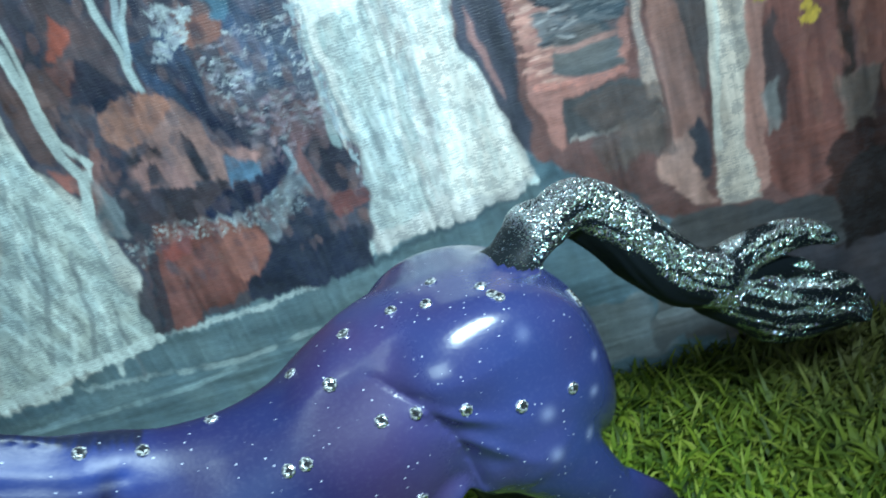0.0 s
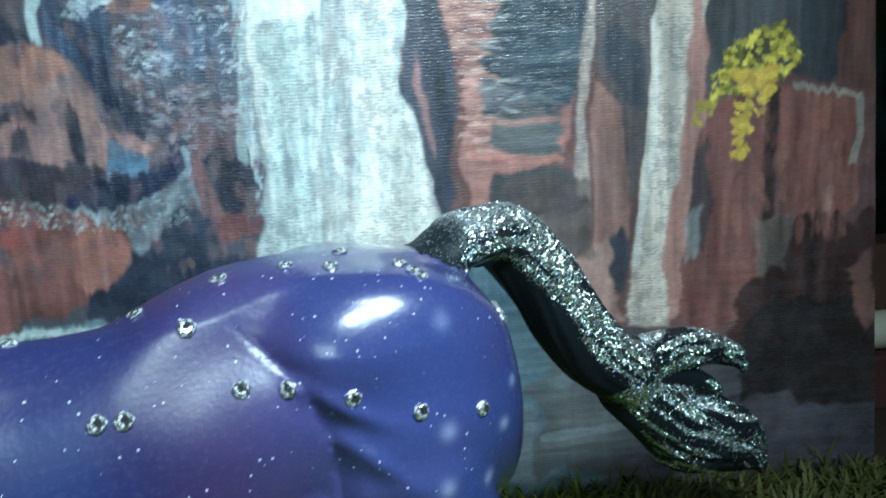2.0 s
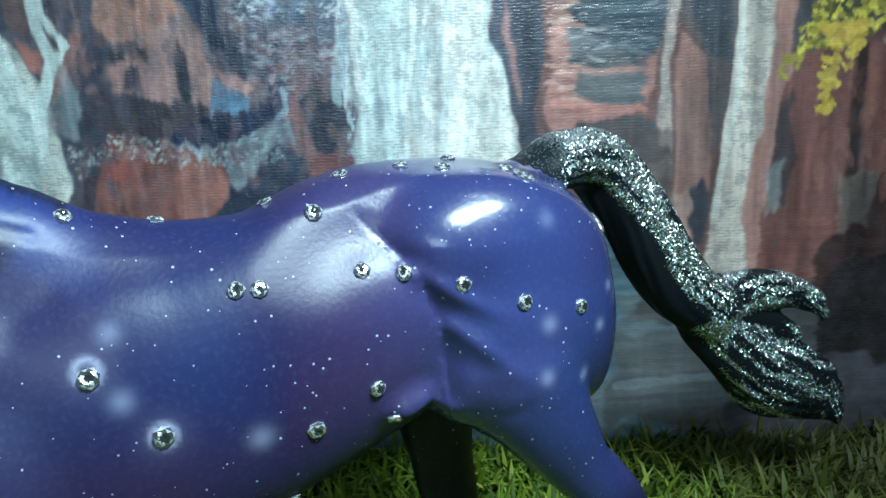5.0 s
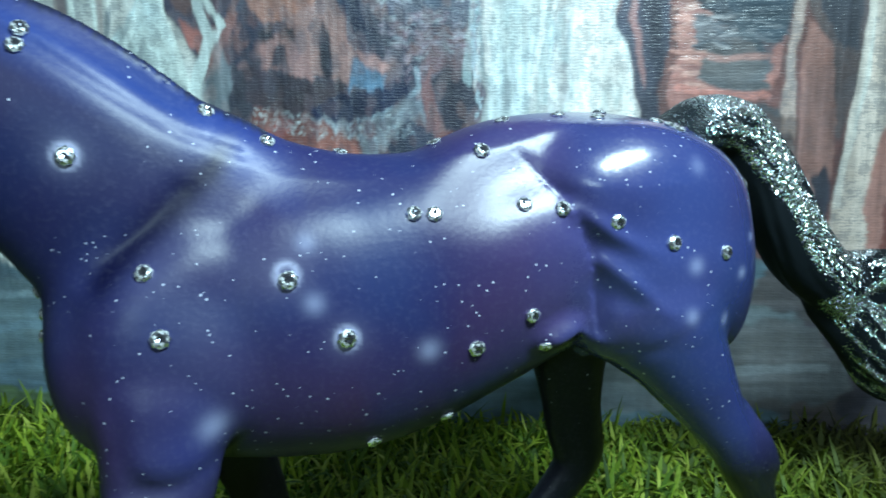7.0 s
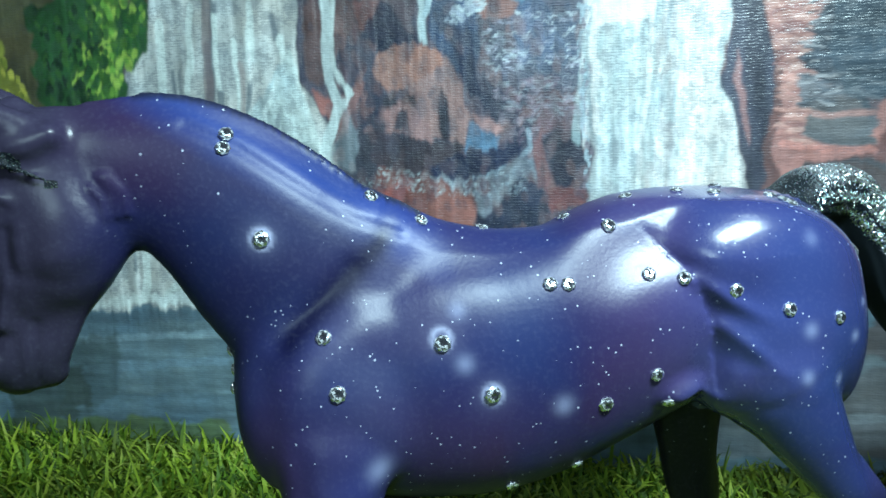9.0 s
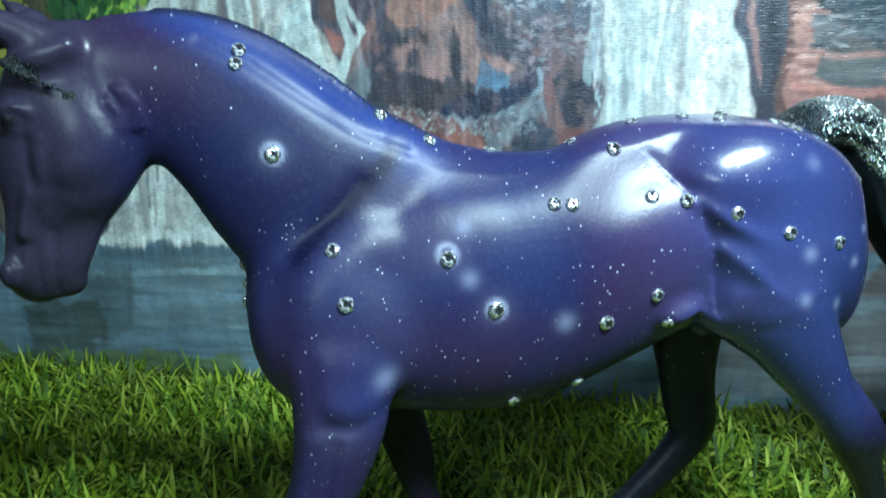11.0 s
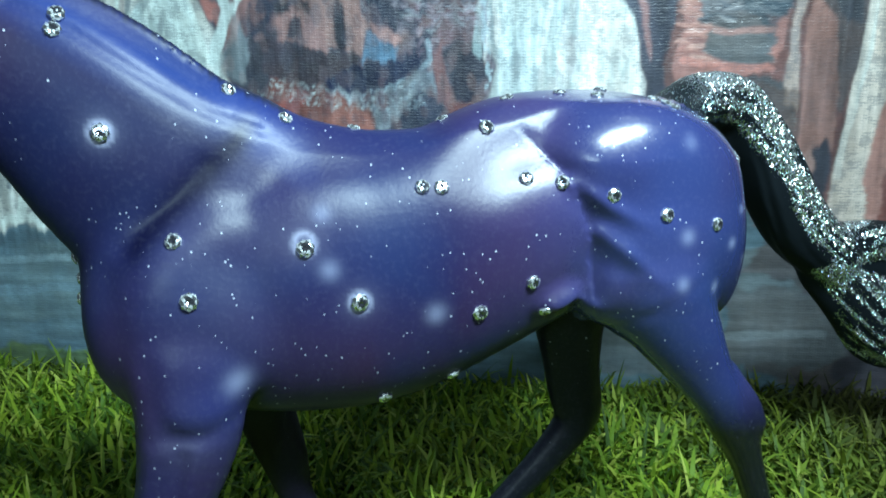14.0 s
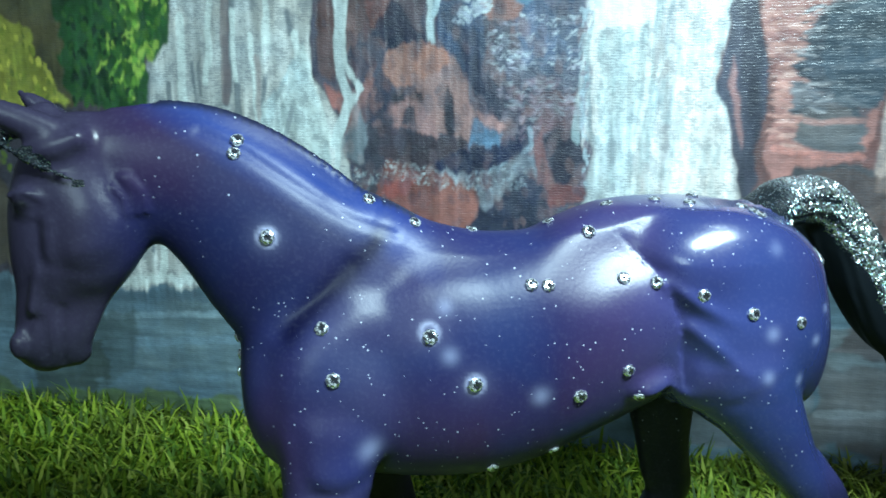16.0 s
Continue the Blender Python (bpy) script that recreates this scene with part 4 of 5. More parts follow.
        # bristles pull the falls and side cliffs downwards, the layered rock and the river sideways
        flatwise = np.clip((self.x - 14) / 8, 0, 1) * np.clip((66 - self.x) / 8, 0, 1) * np.clip((self.z - 150) / 12, 0, 1)
        flatwise = np.maximum(flatwise, np.clip((80 + 0.1 * (self.x + 200) - self.z) / 8, 0, 1))
        for reach, keep in ((4.2, 0.4), (2.0, 0.45)):
            di = np.round(along * flatwise * reach / self.step + (self.across - 0.5) * 0.8 / self.step).astype(int)
            dj = np.round(down * (1 - flatwise) * reach / self.step + (self.up_down - 0.5) * 0.8 / self.step).astype(int)
            ii, jj = np.clip(i + di, 0, self.nx - 1), np.clip(j + dj, 0, self.nz - 1)
            self.col, self.dry = self.col * keep + self.col[ii, jj] * (1 - keep), self.dry[ii, jj]
        self.ridge = down * (1 - flatwise) + along * flatwise
        self.col *= (1 + 0.42 * self.ridge)[..., None]
        grey = self.col @ np.array((0.3, 0.55, 0.15))
        self.col = grey[..., None] + (self.col - grey[..., None]) * 0.82
        self.col *= 1 + 0.34 * (self.up_down - 0.5)[..., None] + 0.22 * (self.slant - 0.5)[..., None]


picture = Picture(-450, 0, 285, 0.7, lambda z: 206 - 0.064 * z)
fill, line, dabs = picture.fill, picture.line, picture.dabs
# far rock, river
fill([(-540, 0), (210, 0), (210, 360), (-540, 360)], (74, 70, 80), 0, "n", 0.5, 1.0, 0.0)
fill([(-502, 88), (-339, 83), (-259, 85), (-258, 53), (-186, 83), (-76, 117), (8, 140), (70, 132), (82, -13), (-531, -83)], (84, 112, 128), 2, "h", 0.35, 1.0, 0.0)
fill([(-297, 87), (-197, 99), (-108, 104), (6, 122), (13, 90), (-85, 55), (-189, 36), (-332, 32)], (92, 118, 130), 2, "h", 0.35, 1.0, 0.0)
line([(-248, 83), (-164, 74), (-99, 81), (-55, 87)], (180, 200, 204), 3, 0.5, 0.5)
line([(-295, 67), (-207, 66), (-166, 71)], (150, 178, 186), 3, 0.5, 0.5)
line([(-357, 62), (-260, 69)], (120, 150, 165), 4, 0.6, 0.3)
line([(-355, 44), (-261, 53)], (104, 138, 158), 5, 0.6, 0.3)
line([(-344, 76), (-260, 79)], (70, 96, 112), 6, 0.7, 0.3)
fill([(-361, 62), (-329, 70), (-329, 35), (-358, 12), (-369, 18)], (66, 84, 86), 4, "h", 0.3, 0.6, 0.0)
fill([(-514, 15), (-354, 16), (-263, 19), (-261, -2), (-521, -24)], (86, 110, 52), 3, "h", 0.4, 0.8, 0.0)
fill([(-398, 45), (-346, 47), (-353, 20), (-404, 10)], (56, 70, 66), 4, "h", 0.3, 0.7, 0.0)
fill([(-13, 53), (42, 47), (51, 13), (-14, 9)], (112, 124, 134), 3, "h", 0.3, 1.0, 0.0)
fill([(52, 53), (92, 54), (103, 9), (53, 13)], (92, 84, 84), 4, "h", 0.3, 0.8, 0.0)
fill([(47, 75), (65, 78), (93, 49), (51, 41)], (100, 108, 112), 4, "n", 0.3, 0.8, 0.0)
fill([(45, 59), (89, 55), (104, 25), (49, 15)], (92, 96, 102), 4, "h", 0.35, 1.0, 0.0)
line([(48, 32), (90, 36)], (130, 140, 148), 4, 0.6, 0.4)
# left falls
fill([(-300, 285), (-208, 279), (-209, 238), (-209, 207), (-195, 175), (-184, 142), (-211, 98), (-259, 85), (-343, 81), (-328, 150), (-318, 185), (-296, 224)], (184, 188, 186), 2.5, "v", 0.35, 1.0, 0.0)
line([(-253, 240), (-259, 190)], (98, 112, 122), 4, 0.75, 0.35)
line([(-258, 222), (-260, 185)], (98, 112, 122), 3, 0.75, 0.35)
line([(-279, 208), (-278, 187)], (98, 112, 122), 2, 0.75, 0.35)
line([(-306, 203), (-309, 184)], (98, 112, 122), 3, 0.75, 0.35)
line([(-275, 208), (-275, 190)], (98, 112, 122), 2, 0.75, 0.35)
line([(-223, 233), (-221, 221)], (98, 112, 122), 3, 0.75, 0.35)
line([(-253, 196), (-253, 169)], (98, 112, 122), 4, 0.75, 0.35)
line([(-293, 197), (-295, 163)], (98, 112, 122), 3, 0.75, 0.35)
line([(-236, 201), (-238, 178)], (98, 112, 122), 2.5, 0.75, 0.35)
line([(-208, 172), (-207, 154)], (98, 112, 122), 2, 0.75, 0.35)
line([(-322, 150), (-327, 111)], (98, 112, 122), 3, 0.75, 0.35)
line([(-308, 140), (-312, 104)], (98, 112, 122), 2, 0.75, 0.35)
line([(-301, 150), (-304, 118)], (98, 112, 122), 2, 0.75, 0.35)
line([(-253, 234), (-254, 199)], (214, 228, 224), 3, 0.8, 0.3)
line([(-243, 222), (-241, 175)], (214, 228, 224), 3, 0.8, 0.3)
line([(-234, 239), (-235, 213)], (214, 228, 224), 4, 0.8, 0.3)
line([(-219, 221), (-209, 163)], (214, 228, 224), 4, 0.8, 0.3)
line([(-284, 232), (-286, 187)], (214, 228, 224), 5, 0.8, 0.3)
line([(-266, 240), (-271, 196)], (214, 228, 224), 4, 0.8, 0.3)
line([(-213, 207), (-202, 166)], (214, 228, 224), 5, 0.8, 0.3)
line([(-312, 181), (-320, 107)], (214, 228, 224), 5, 0.8, 0.3)
line([(-304, 111), (-306, 88)], (214, 228, 224), 5, 0.8, 0.3)
line([(-256, 263), (-258, 222), (-260, 187)], (112, 92, 94), 5, 0.7, 0.2)
line([(-240, 210), (-240, 169)], (150, 136, 134), 3, 0.7, 0.3)
fill([(-214, 218), (-208, 198), (-204, 170), (-200, 134), (-195, 99), (-233, 93), (-297, 87)], (178, 194, 194), 2, "d", 0.35, 1.0, 0.0)
line([(-221, 202), (-241, 154), (-267, 108)], (216, 230, 228), 3.0, 0.6, 0.4)
line([(-219, 187), (-236, 143), (-256, 102)], (110, 120, 128), 3.0, 0.6, 0.4)
line([(-217, 171), (-230, 131), (-245, 97)], (216, 230, 228), 3.0, 0.6, 0.4)
line([(-215, 155), (-224, 119), (-235, 92)], (110, 120, 128), 3.0, 0.6, 0.4)
line([(-213, 138), (-219, 106), (-224, 86)], (216, 230, 228), 3.0, 0.6, 0.4)
line([(-210, 121), (-213, 93), (-213, 81)], (110, 120, 128), 3.0, 0.6, 0.4)
line([(-343, 83), (-302, 87), (-258, 85)], (206, 218, 216), 5, 0.85, 0.3)
line([(-298, 86), (-248, 94), (-195, 99)], (208, 222, 222), 6, 0.9, 0.3)
line([(-85, 111), (-45, 117), (6, 122)], (210, 224, 226), 5, 0.9, 0.3)
line([(-84, 104), (-36, 112), (-1, 117)], (60, 78, 92), 3, 0.7, 0.2)
line([(-190, 100), (-137, 99), (-109, 102)], (190, 206, 210), 3, 0.8, 0.4)
# left trees
fill([(-491, 300), (-286, 287), (-292, 241), (-296, 224), (-312, 197), (-318, 185), (-359, 185), (-511, 186)], (88, 86, 56), 4, "n", 0.5, 1.0, 0.0)
fill([(-360, 244), (-292, 247), (-296, 224), (-312, 197), (-318, 185), (-355, 185), (-360, 207)], (40, 88, 44), 5, "n", 0.5, 1.0, 0.0)
dabs([(-323, 254), (-290, 253), (-295, 224), (-312, 200), (-319, 186), (-338, 207)], [(70, 120, 30), (104, 164, 34), (40, 96, 40), (150, 190, 40)], 260, 4, 5, 0.9)
dabs([(-356, 244), (-314, 242), (-319, 188), (-355, 185)], [(24, 60, 34), (36, 84, 40), (54, 104, 40)], 160, 4, 6, 0.9)
fill([(-476, 245), (-384, 229), (-371, 209), (-359, 188), (-382, 179), (-489, 162)], (150, 154, 24), 5, "n", 0.5, 0.9, 0.0)
dabs([(-476, 242), (-384, 229), (-371, 210), (-357, 187), (-405, 182), (-494, 138)], [(176, 176, 16), (206, 202, 20), (136, 150, 20), (110, 126, 24)], 420, 3, 5, 0.9)
dabs([(-486, 183), (-389, 185), (-401, 149), (-494, 138)], [(104, 130, 30), (78, 104, 38)], 150, 4, 5, 0.9)
fill([(-494, 138), (-405, 149), (-408, 94), (-503, 84)], (92, 84, 72), 5, "n", 0.4, 1.0, 0.0)
# middle rocks
fill([(-208, 279), (-65, 270), (-64, 232), (-65, 193), (-66, 139), (-65, 115), (-185, 111), (-190, 151), (-195, 175), (-209, 207), (-209, 238)], (74, 72, 86), 1.5, "n", 0.6, 1.0, 0.0)
dabs([(-208, 279), (-65, 270), (-64, 232), (-65, 193), (-66, 139), (-65, 115), (-185, 111), (-190, 151), (-195, 175), (-209, 207), (-209, 238)], [(104, 78, 84), (58, 62, 82), (88, 74, 84), (120, 88, 88), (48, 52, 72)], 700, 6, 9, 0.7)
fill([(-206, 238), (-175, 237), (-182, 217), (-195, 198), (-204, 204)], (100, 76, 76), 2, "n", 0.4, 1.0, 0.0)
fill([(-177, 237), (-166, 236), (-170, 220), (-178, 223)], (172, 84, 62), 2, "n", 0.3, 1.0, 0.0)
fill([(-195, 183), (-182, 195), (-176, 197), (-180, 183), (-189, 172)], (142, 98, 96), 2, "n", 0.3, 1.0, 0.0)
fill([(-202, 198), (-192, 189), (-195, 180), (-200, 186)], (150, 90, 84), 2, "n", 0.3, 1.0, 0.0)
fill([(-170, 220), (-163, 231), (-151, 236), (-150, 219), (-164, 211)], (38, 44, 66), 2, "n", 0.4, 1.0, 0.0)
fill([(-140, 235), (-120, 234), (-117, 213), (-120, 196), (-134, 202), (-140, 219)], (58, 76, 104), 2, "n", 0.5, 1.0, 0.0)
fill([(-137, 224), (-123, 218), (-117, 196), (-111, 180), (-120, 183), (-129, 205)], (44, 52, 76), 2, "n", 0.4, 1.0, 0.0)
fill([(-171, 203), (-167, 211), (-152, 216), (-137, 212), (-134, 205), (-140, 197), (-152, 194), (-165, 196)], (160, 108, 94), 1.5, "n", 0.25, 1.0, 0.0)
fill([(-152, 194), (-134, 208), (-126, 194), (-123, 177), (-127, 164), (-138, 171), (-149, 173)], (146, 108, 104), 1.5, "n", 0.25, 1.0, 0.0)
fill([(-170, 186), (-158, 189), (-143, 180), (-140, 169), (-164, 173)], (150, 108, 106), 1.5, "n", 0.25, 1.0, 0.0)
fill([(-168, 192), (-160, 194), (-159, 186), (-167, 186)], (50, 48, 58), 1.2, "n", 0.3, 1.0, 0.0)
fill([(-157, 189), (-149, 190), (-149, 184), (-156, 185)], (52, 46, 54), 1.2, "n", 0.3, 1.0, 0.0)
fill([(-160, 183), (-154, 183), (-155, 173), (-161, 174)], (64, 56, 66), 1.2, "n", 0.3, 1.0, 0.0)
fill([(-137, 194), (-133, 186), (-133, 169), (-136, 167), (-138, 180)], (48, 46, 58), 1.2, "n", 0.3, 1.0, 0.0)
fill([(-168, 173), (-138, 169), (-126, 163), (-138, 148), (-159, 151), (-177, 160), (-177, 169)], (66, 58, 68), 2, "n", 0.5, 1.0, 0.0)
fill([(-192, 172), (-174, 172), (-171, 154), (-184, 148), (-193, 154)], (62, 62, 74), 2, "n", 0.5, 1.0, 0.0)
fill([(-123, 194), (-114, 191), (-107, 180), (-110, 175), (-120, 180)], (30, 36, 58), 1.5, "n", 0.3, 1.0, 0.0)
fill([(-122, 180), (-115, 178), (-107, 171), (-111, 169), (-120, 174)], (176, 124, 118), 1, "n", 0.2, 1.0, 0.0)
fill([(-124, 176), (-116, 173), (-108, 168), (-110, 164), (-126, 162)], (84, 124, 158), 1.2, "n", 0.4, 1.0, 0.0)
fill([(-144, 156), (-120, 162), (-106, 166), (-96, 171), (-94, 164), (-105, 156), (-126, 150), (-141, 147)], (30, 38, 64), 1.5, "n", 0.3, 1.0, 0.0)
line([(-95, 171), (-94, 164), (-101, 157), (-114, 151)], (150, 180, 196), 2.5, 0.8, 0.5)
fill([(-184, 145), (-171, 151), (-153, 148), (-135, 148), (-105, 154), (-93, 162), (-91, 143), (-105, 123), (-166, 121)], (130, 140, 152), 3, "n", 0.5, 0.9, 0.5)
fill([(-94, 188), (-67, 187), (-66, 168), (-89, 168)], (104, 76, 82), 3, "n", 0.4, 1.0, 0.0)
fill([(-111, 218), (-65, 222), (-66, 187), (-94, 188), (-106, 196)], (80, 84, 104), 3, "n", 0.5, 0.8, 0.3)
dabs([(-117, 229), (-79, 225), (-67, 187), (-77, 171), (-106, 180), (-117, 202)], [(156, 166, 180), (140, 134, 152), (178, 188, 196)], 200, 5, 1.5, 0.4)
dabs([(-111, 191), (-89, 201), (-67, 187), (-77, 168), (-106, 166)], [(132, 104, 120), (166, 150, 166)], 130, 4, 2, 0.35)
fill([(-100, 248), (-68, 248), (-68, 208), (-84, 200), (-98, 206)], (58, 82, 114), 3, "n", 0.5, 0.65, 0.2)
dabs([(-117, 232), (-70, 226), (-68, 200), (-112, 200)], [(196, 206, 214), (170, 170, 190)], 90, 4.5, 1.2, 0.6)
fill([(-121, 234), (-98, 234), (-98, 226), (-114, 221)], (140, 92, 84), 2, "n", 0.3, 1.0, 0.0)
fill([(-93, 168), (-87, 170), (-85, 146), (-91, 143)], (124, 84, 88), 2, "n", 0.3, 1.0, 0.0)
fill([(-86, 168), (-69, 171), (-69, 149), (-84, 146)], (44, 44, 58), 2, "n", 0.3, 1.0, 0.0)
fill([(-88, 145), (-69, 146), (-66, 138), (-82, 132)], (128, 76, 78), 2, "n", 0.3, 1.0, 0.0)
fill([(-97, 152), (-88, 143), (-94, 123), (-120, 119), (-117, 131)], (46, 52, 72), 2, "n", 0.5, 1.0, 0.0)
fill([(-168, 142), (-158, 146), (-154, 138), (-159, 129), (-167, 133)], (156, 82, 76), 2, "n", 0.3, 1.0, 0.0)
fill([(-154, 142), (-141, 142), (-141, 119), (-159, 121)], (112, 66, 66), 2, "n", 0.4, 1.0, 0.0)
fill([(-138, 142), (-130, 140), (-125, 128), (-127, 118), (-141, 118)], (132, 84, 76), 3, "n", 0.3, 1.0, 0.0)
dabs([(-190, 151), (-159, 151), (-168, 136), (-184, 136)], [(160, 180, 188), (190, 204, 208), (140, 120, 124)], 200, 1.6, 1.4, 0.35)
dabs([(-141, 147), (-97, 154), (-94, 143), (-123, 137)], [(140, 160, 176), (180, 196, 204), (110, 110, 124)], 280, 2.0, 1.4, 0.3)
fill([(-170, 156), (-122, 140), (-124, 122), (-139, 108), (-190, 100), (-184, 129)], (120, 72, 68), 2.5, "n", 0.5, 1.0, 0.0)
fill([(-132, 131), (-76, 125), (-77, 107), (-109, 101), (-139, 101)], (42, 48, 68), 3, "n", 0.5, 1.0, 0.0)
fill([(-141, 143), (-125, 138), (-123, 125), (-136, 116), (-146, 126)], (140, 86, 78), 3, "n", 0.3, 1.0, 0.0)
fill([(-170, 150), (-156, 148), (-159, 137), (-172, 135)], (160, 80, 74), 3, "n", 0.3, 1.0, 0.0)
line([(-189, 102), (-182, 128), (-178, 140)], (50, 56, 70), 6, 0.8, 0.2)
dabs([(-170, 156), (-134, 150), (-122, 140), (-139, 140), (-172, 147)], [(170, 190, 198), (196, 208, 212)], 160, 2.0, 1.2, 0.3)
dabs([(-206, 238), (-68, 232), (-65, 124), (-181, 121), (-196, 172)], [(60, 56, 70), (112, 88, 92), (146, 110, 106), (84, 84, 100), (48, 52, 70)], 420, 5, 8, 0.3)
# thin streams and upper left
fill([(-173, 265), (-151, 257), (-147, 221), (-170, 214), (-180, 222)], (96, 78, 82), 3, "n", 0.5, 0.7, 0.0)
fill([(-169, 254), (-162, 247), (-171, 237), (-175, 241)], (170, 84, 68), 2, "n", 0.3, 1.0, 0.0)
fill([(-166, 236), (-143, 218), (-160, 213), (-176, 218)], (36, 44, 64), 3, "n", 0.4, 0.8, 0.0)
line([(-148, 271), (-147, 249), (-145, 231), (-145, 217)], (186, 206, 208), 3.2, 0.8, 0.3)
line([(-125, 263), (-137, 246), (-144, 226), (-144, 215)], (176, 198, 204), 2.8, 0.8, 0.3)
line([(-134, 261), (-140, 247), (-143, 228)], (160, 184, 194), 3, 0.7, 0.3)
fill([(-106, 243), (-93, 238), (-94, 231), (-104, 232)], (74, 118, 146), 3, "n", 0.4, 1.0, 0.0)
dabs([(-126, 244), (-106, 243), (-117, 227), (-133, 222)], [(190, 204, 210), (150, 160, 176)], 70, 5, 2, 0.7)
line([(-189, 291), (-190, 237), (-192, 220), (-190, 205), (-183, 192)], (196, 210, 208), 3.0, 0.85, 0.25)
fill([(-184, 190), (-178, 172), (-184, 154), (-198, 151), (-196, 169)], (140, 156, 164), 3, "v", 0.4, 0.4, 0.0)
line([(-183, 192), (-191, 180), (-196, 170), (-198, 148)], (190, 204, 204), 3.2, 0.85, 0.1)
line([(-194, 249), (-194, 232), (-194, 208), (-190, 187), (-198, 165)], (190, 206, 206), 5, 0.9, 0.25)
# main fall
fill([(-41, 301), (10, 294), (-1, 230), (-7, 198), (0, 169), (7, 136), (7, 124), (-1, 117), (-21, 115), (-75, 109), (-69, 129), (-66, 149), (-66, 180), (-67, 203), (-69, 223), (-68, 240)], (200, 196, 196), 1.5, "v", 0.28, 1.0, 0.0)
line([(-56, 269), (-62, 231), (-69, 196), (-73, 167)], (160, 186, 190), 4.5, 0.55, 0.5)
line([(-51, 268), (-58, 230), (-63, 196), (-68, 165)], (218, 216, 215), 4.5, 0.55, 0.5)
line([(-47, 267), (-53, 229), (-58, 195), (-62, 163)], (218, 216, 215), 4.5, 0.55, 0.5)
line([(-42, 267), (-48, 229), (-53, 194), (-56, 162)], (160, 186, 190), 4.5, 0.55, 0.5)
line([(-37, 266), (-43, 228), (-47, 193), (-50, 160)], (218, 216, 215), 4.5, 0.55, 0.5)
line([(-33, 265), (-39, 227), (-42, 192), (-45, 158)], (218, 216, 215), 4.5, 0.55, 0.5)
line([(-28, 265), (-34, 226), (-37, 191), (-39, 157)], (160, 186, 190), 4.5, 0.55, 0.5)
line([(-24, 264), (-29, 226), (-31, 190), (-33, 155)], (218, 216, 215), 4.5, 0.55, 0.5)
line([(-19, 263), (-24, 225), (-26, 189), (-27, 153)], (218, 216, 215), 4.5, 0.55, 0.5)
line([(-14, 263), (-20, 224), (-20, 189), (-21, 151)], (160, 186, 190), 4.5, 0.55, 0.5)
line([(-10, 262), (-15, 223), (-15, 188), (-15, 150)], (218, 216, 215), 4.5, 0.55, 0.5)
line([(-5, 261), (-10, 223), (-9, 187), (-9, 148)], (218, 216, 215), 4.5, 0.55, 0.5)
line([(0, 261), (-5, 222), (-4, 186), (-3, 146)], (160, 186, 190), 4.5, 0.55, 0.5)
line([(4, 260), (0, 221), (1, 185), (3, 144)], (218, 216, 215), 4.5, 0.55, 0.5)
line([(9, 259), (5, 220), (7, 184), (9, 142)], (218, 216, 215), 4.5, 0.55, 0.5)
line([(14, 259), (9, 220), (12, 183), (15, 141)], (160, 186, 190), 4.5, 0.55, 0.5)
line([(-64, 239), (-67, 214), (-72, 183)], (222, 220, 219), 1.6, 0.55, 0.55)
line([(-63, 231), (-67, 202), (-70, 176)], (120, 146, 156), 1.6, 0.55, 0.55)
line([(-59, 236), (-62, 210), (-69, 169)], (222, 220, 219), 1.6, 0.55, 0.55)
line([(-58, 228), (-62, 198), (-64, 178)], (120, 146, 156), 1.6, 0.55, 0.55)
line([(-54, 232), (-58, 205), (-62, 171)], (222, 220, 219), 1.6, 0.55, 0.55)
line([(-50, 236), (-57, 193), (-58, 180)], (120, 146, 156), 1.6, 0.55, 0.55)
line([(-49, 228), (-53, 201), (-56, 172)], (222, 220, 219), 1.6, 0.55, 0.55)
line([(-45, 233), (-48, 209), (-54, 165)], (120, 146, 156), 1.6, 0.55, 0.55)
line([(-44, 224), (-48, 197), (-50, 174)], (222, 220, 219), 1.6, 0.55, 0.55)
line([(-40, 229), (-43, 204), (-48, 167)], (120, 146, 156), 1.6, 0.55, 0.55)
line([(-36, 233), (-43, 192), (-43, 176)], (222, 220, 219), 1.6, 0.55, 0.55)
line([(-35, 225), (-38, 200), (-41, 169)], (120, 146, 156), 1.6, 0.55, 0.55)
line([(-31, 229), (-33, 207), (-40, 162)], (222, 220, 219), 1.6, 0.55, 0.55)
line([(-28, 234), (-33, 195), (-35, 171)], (120, 146, 156), 1.6, 0.55, 0.55)
line([(-26, 226), (-28, 203), (-33, 163)], (222, 220, 219), 1.6, 0.55, 0.55)
line([(-22, 230), (-28, 191), (-29, 172)], (120, 146, 156), 1.6, 0.55, 0.55)
line([(-21, 222), (-23, 199), (-27, 165)], (222, 220, 219), 1.6, 0.55, 0.55)
line([(-17, 226), (-19, 206), (-22, 174)], (120, 146, 156), 1.6, 0.55, 0.55)
line([(-14, 230), (-18, 194), (-20, 167)], (222, 220, 219), 1.6, 0.55, 0.55)
line([(-12, 222), (-14, 202), (-19, 160)], (120, 146, 156), 1.6, 0.55, 0.55)
line([(-9, 227), (-13, 190), (-14, 169)], (222, 220, 219), 1.6, 0.55, 0.55)
line([(-7, 218), (-9, 197), (-12, 161)], (120, 146, 156), 1.6, 0.55, 0.55)
line([(-3, 223), (-8, 185), (-7, 171)], (222, 220, 219), 1.6, 0.55, 0.55)
line([(0, 227), (-3, 193), (-6, 163)], (120, 146, 156), 1.6, 0.55, 0.55)
line([(2, 219), (1, 201), (-4, 156)], (222, 220, 219), 1.6, 0.55, 0.55)
line([(6, 223), (2, 188), (1, 165)], (120, 146, 156), 1.6, 0.55, 0.55)
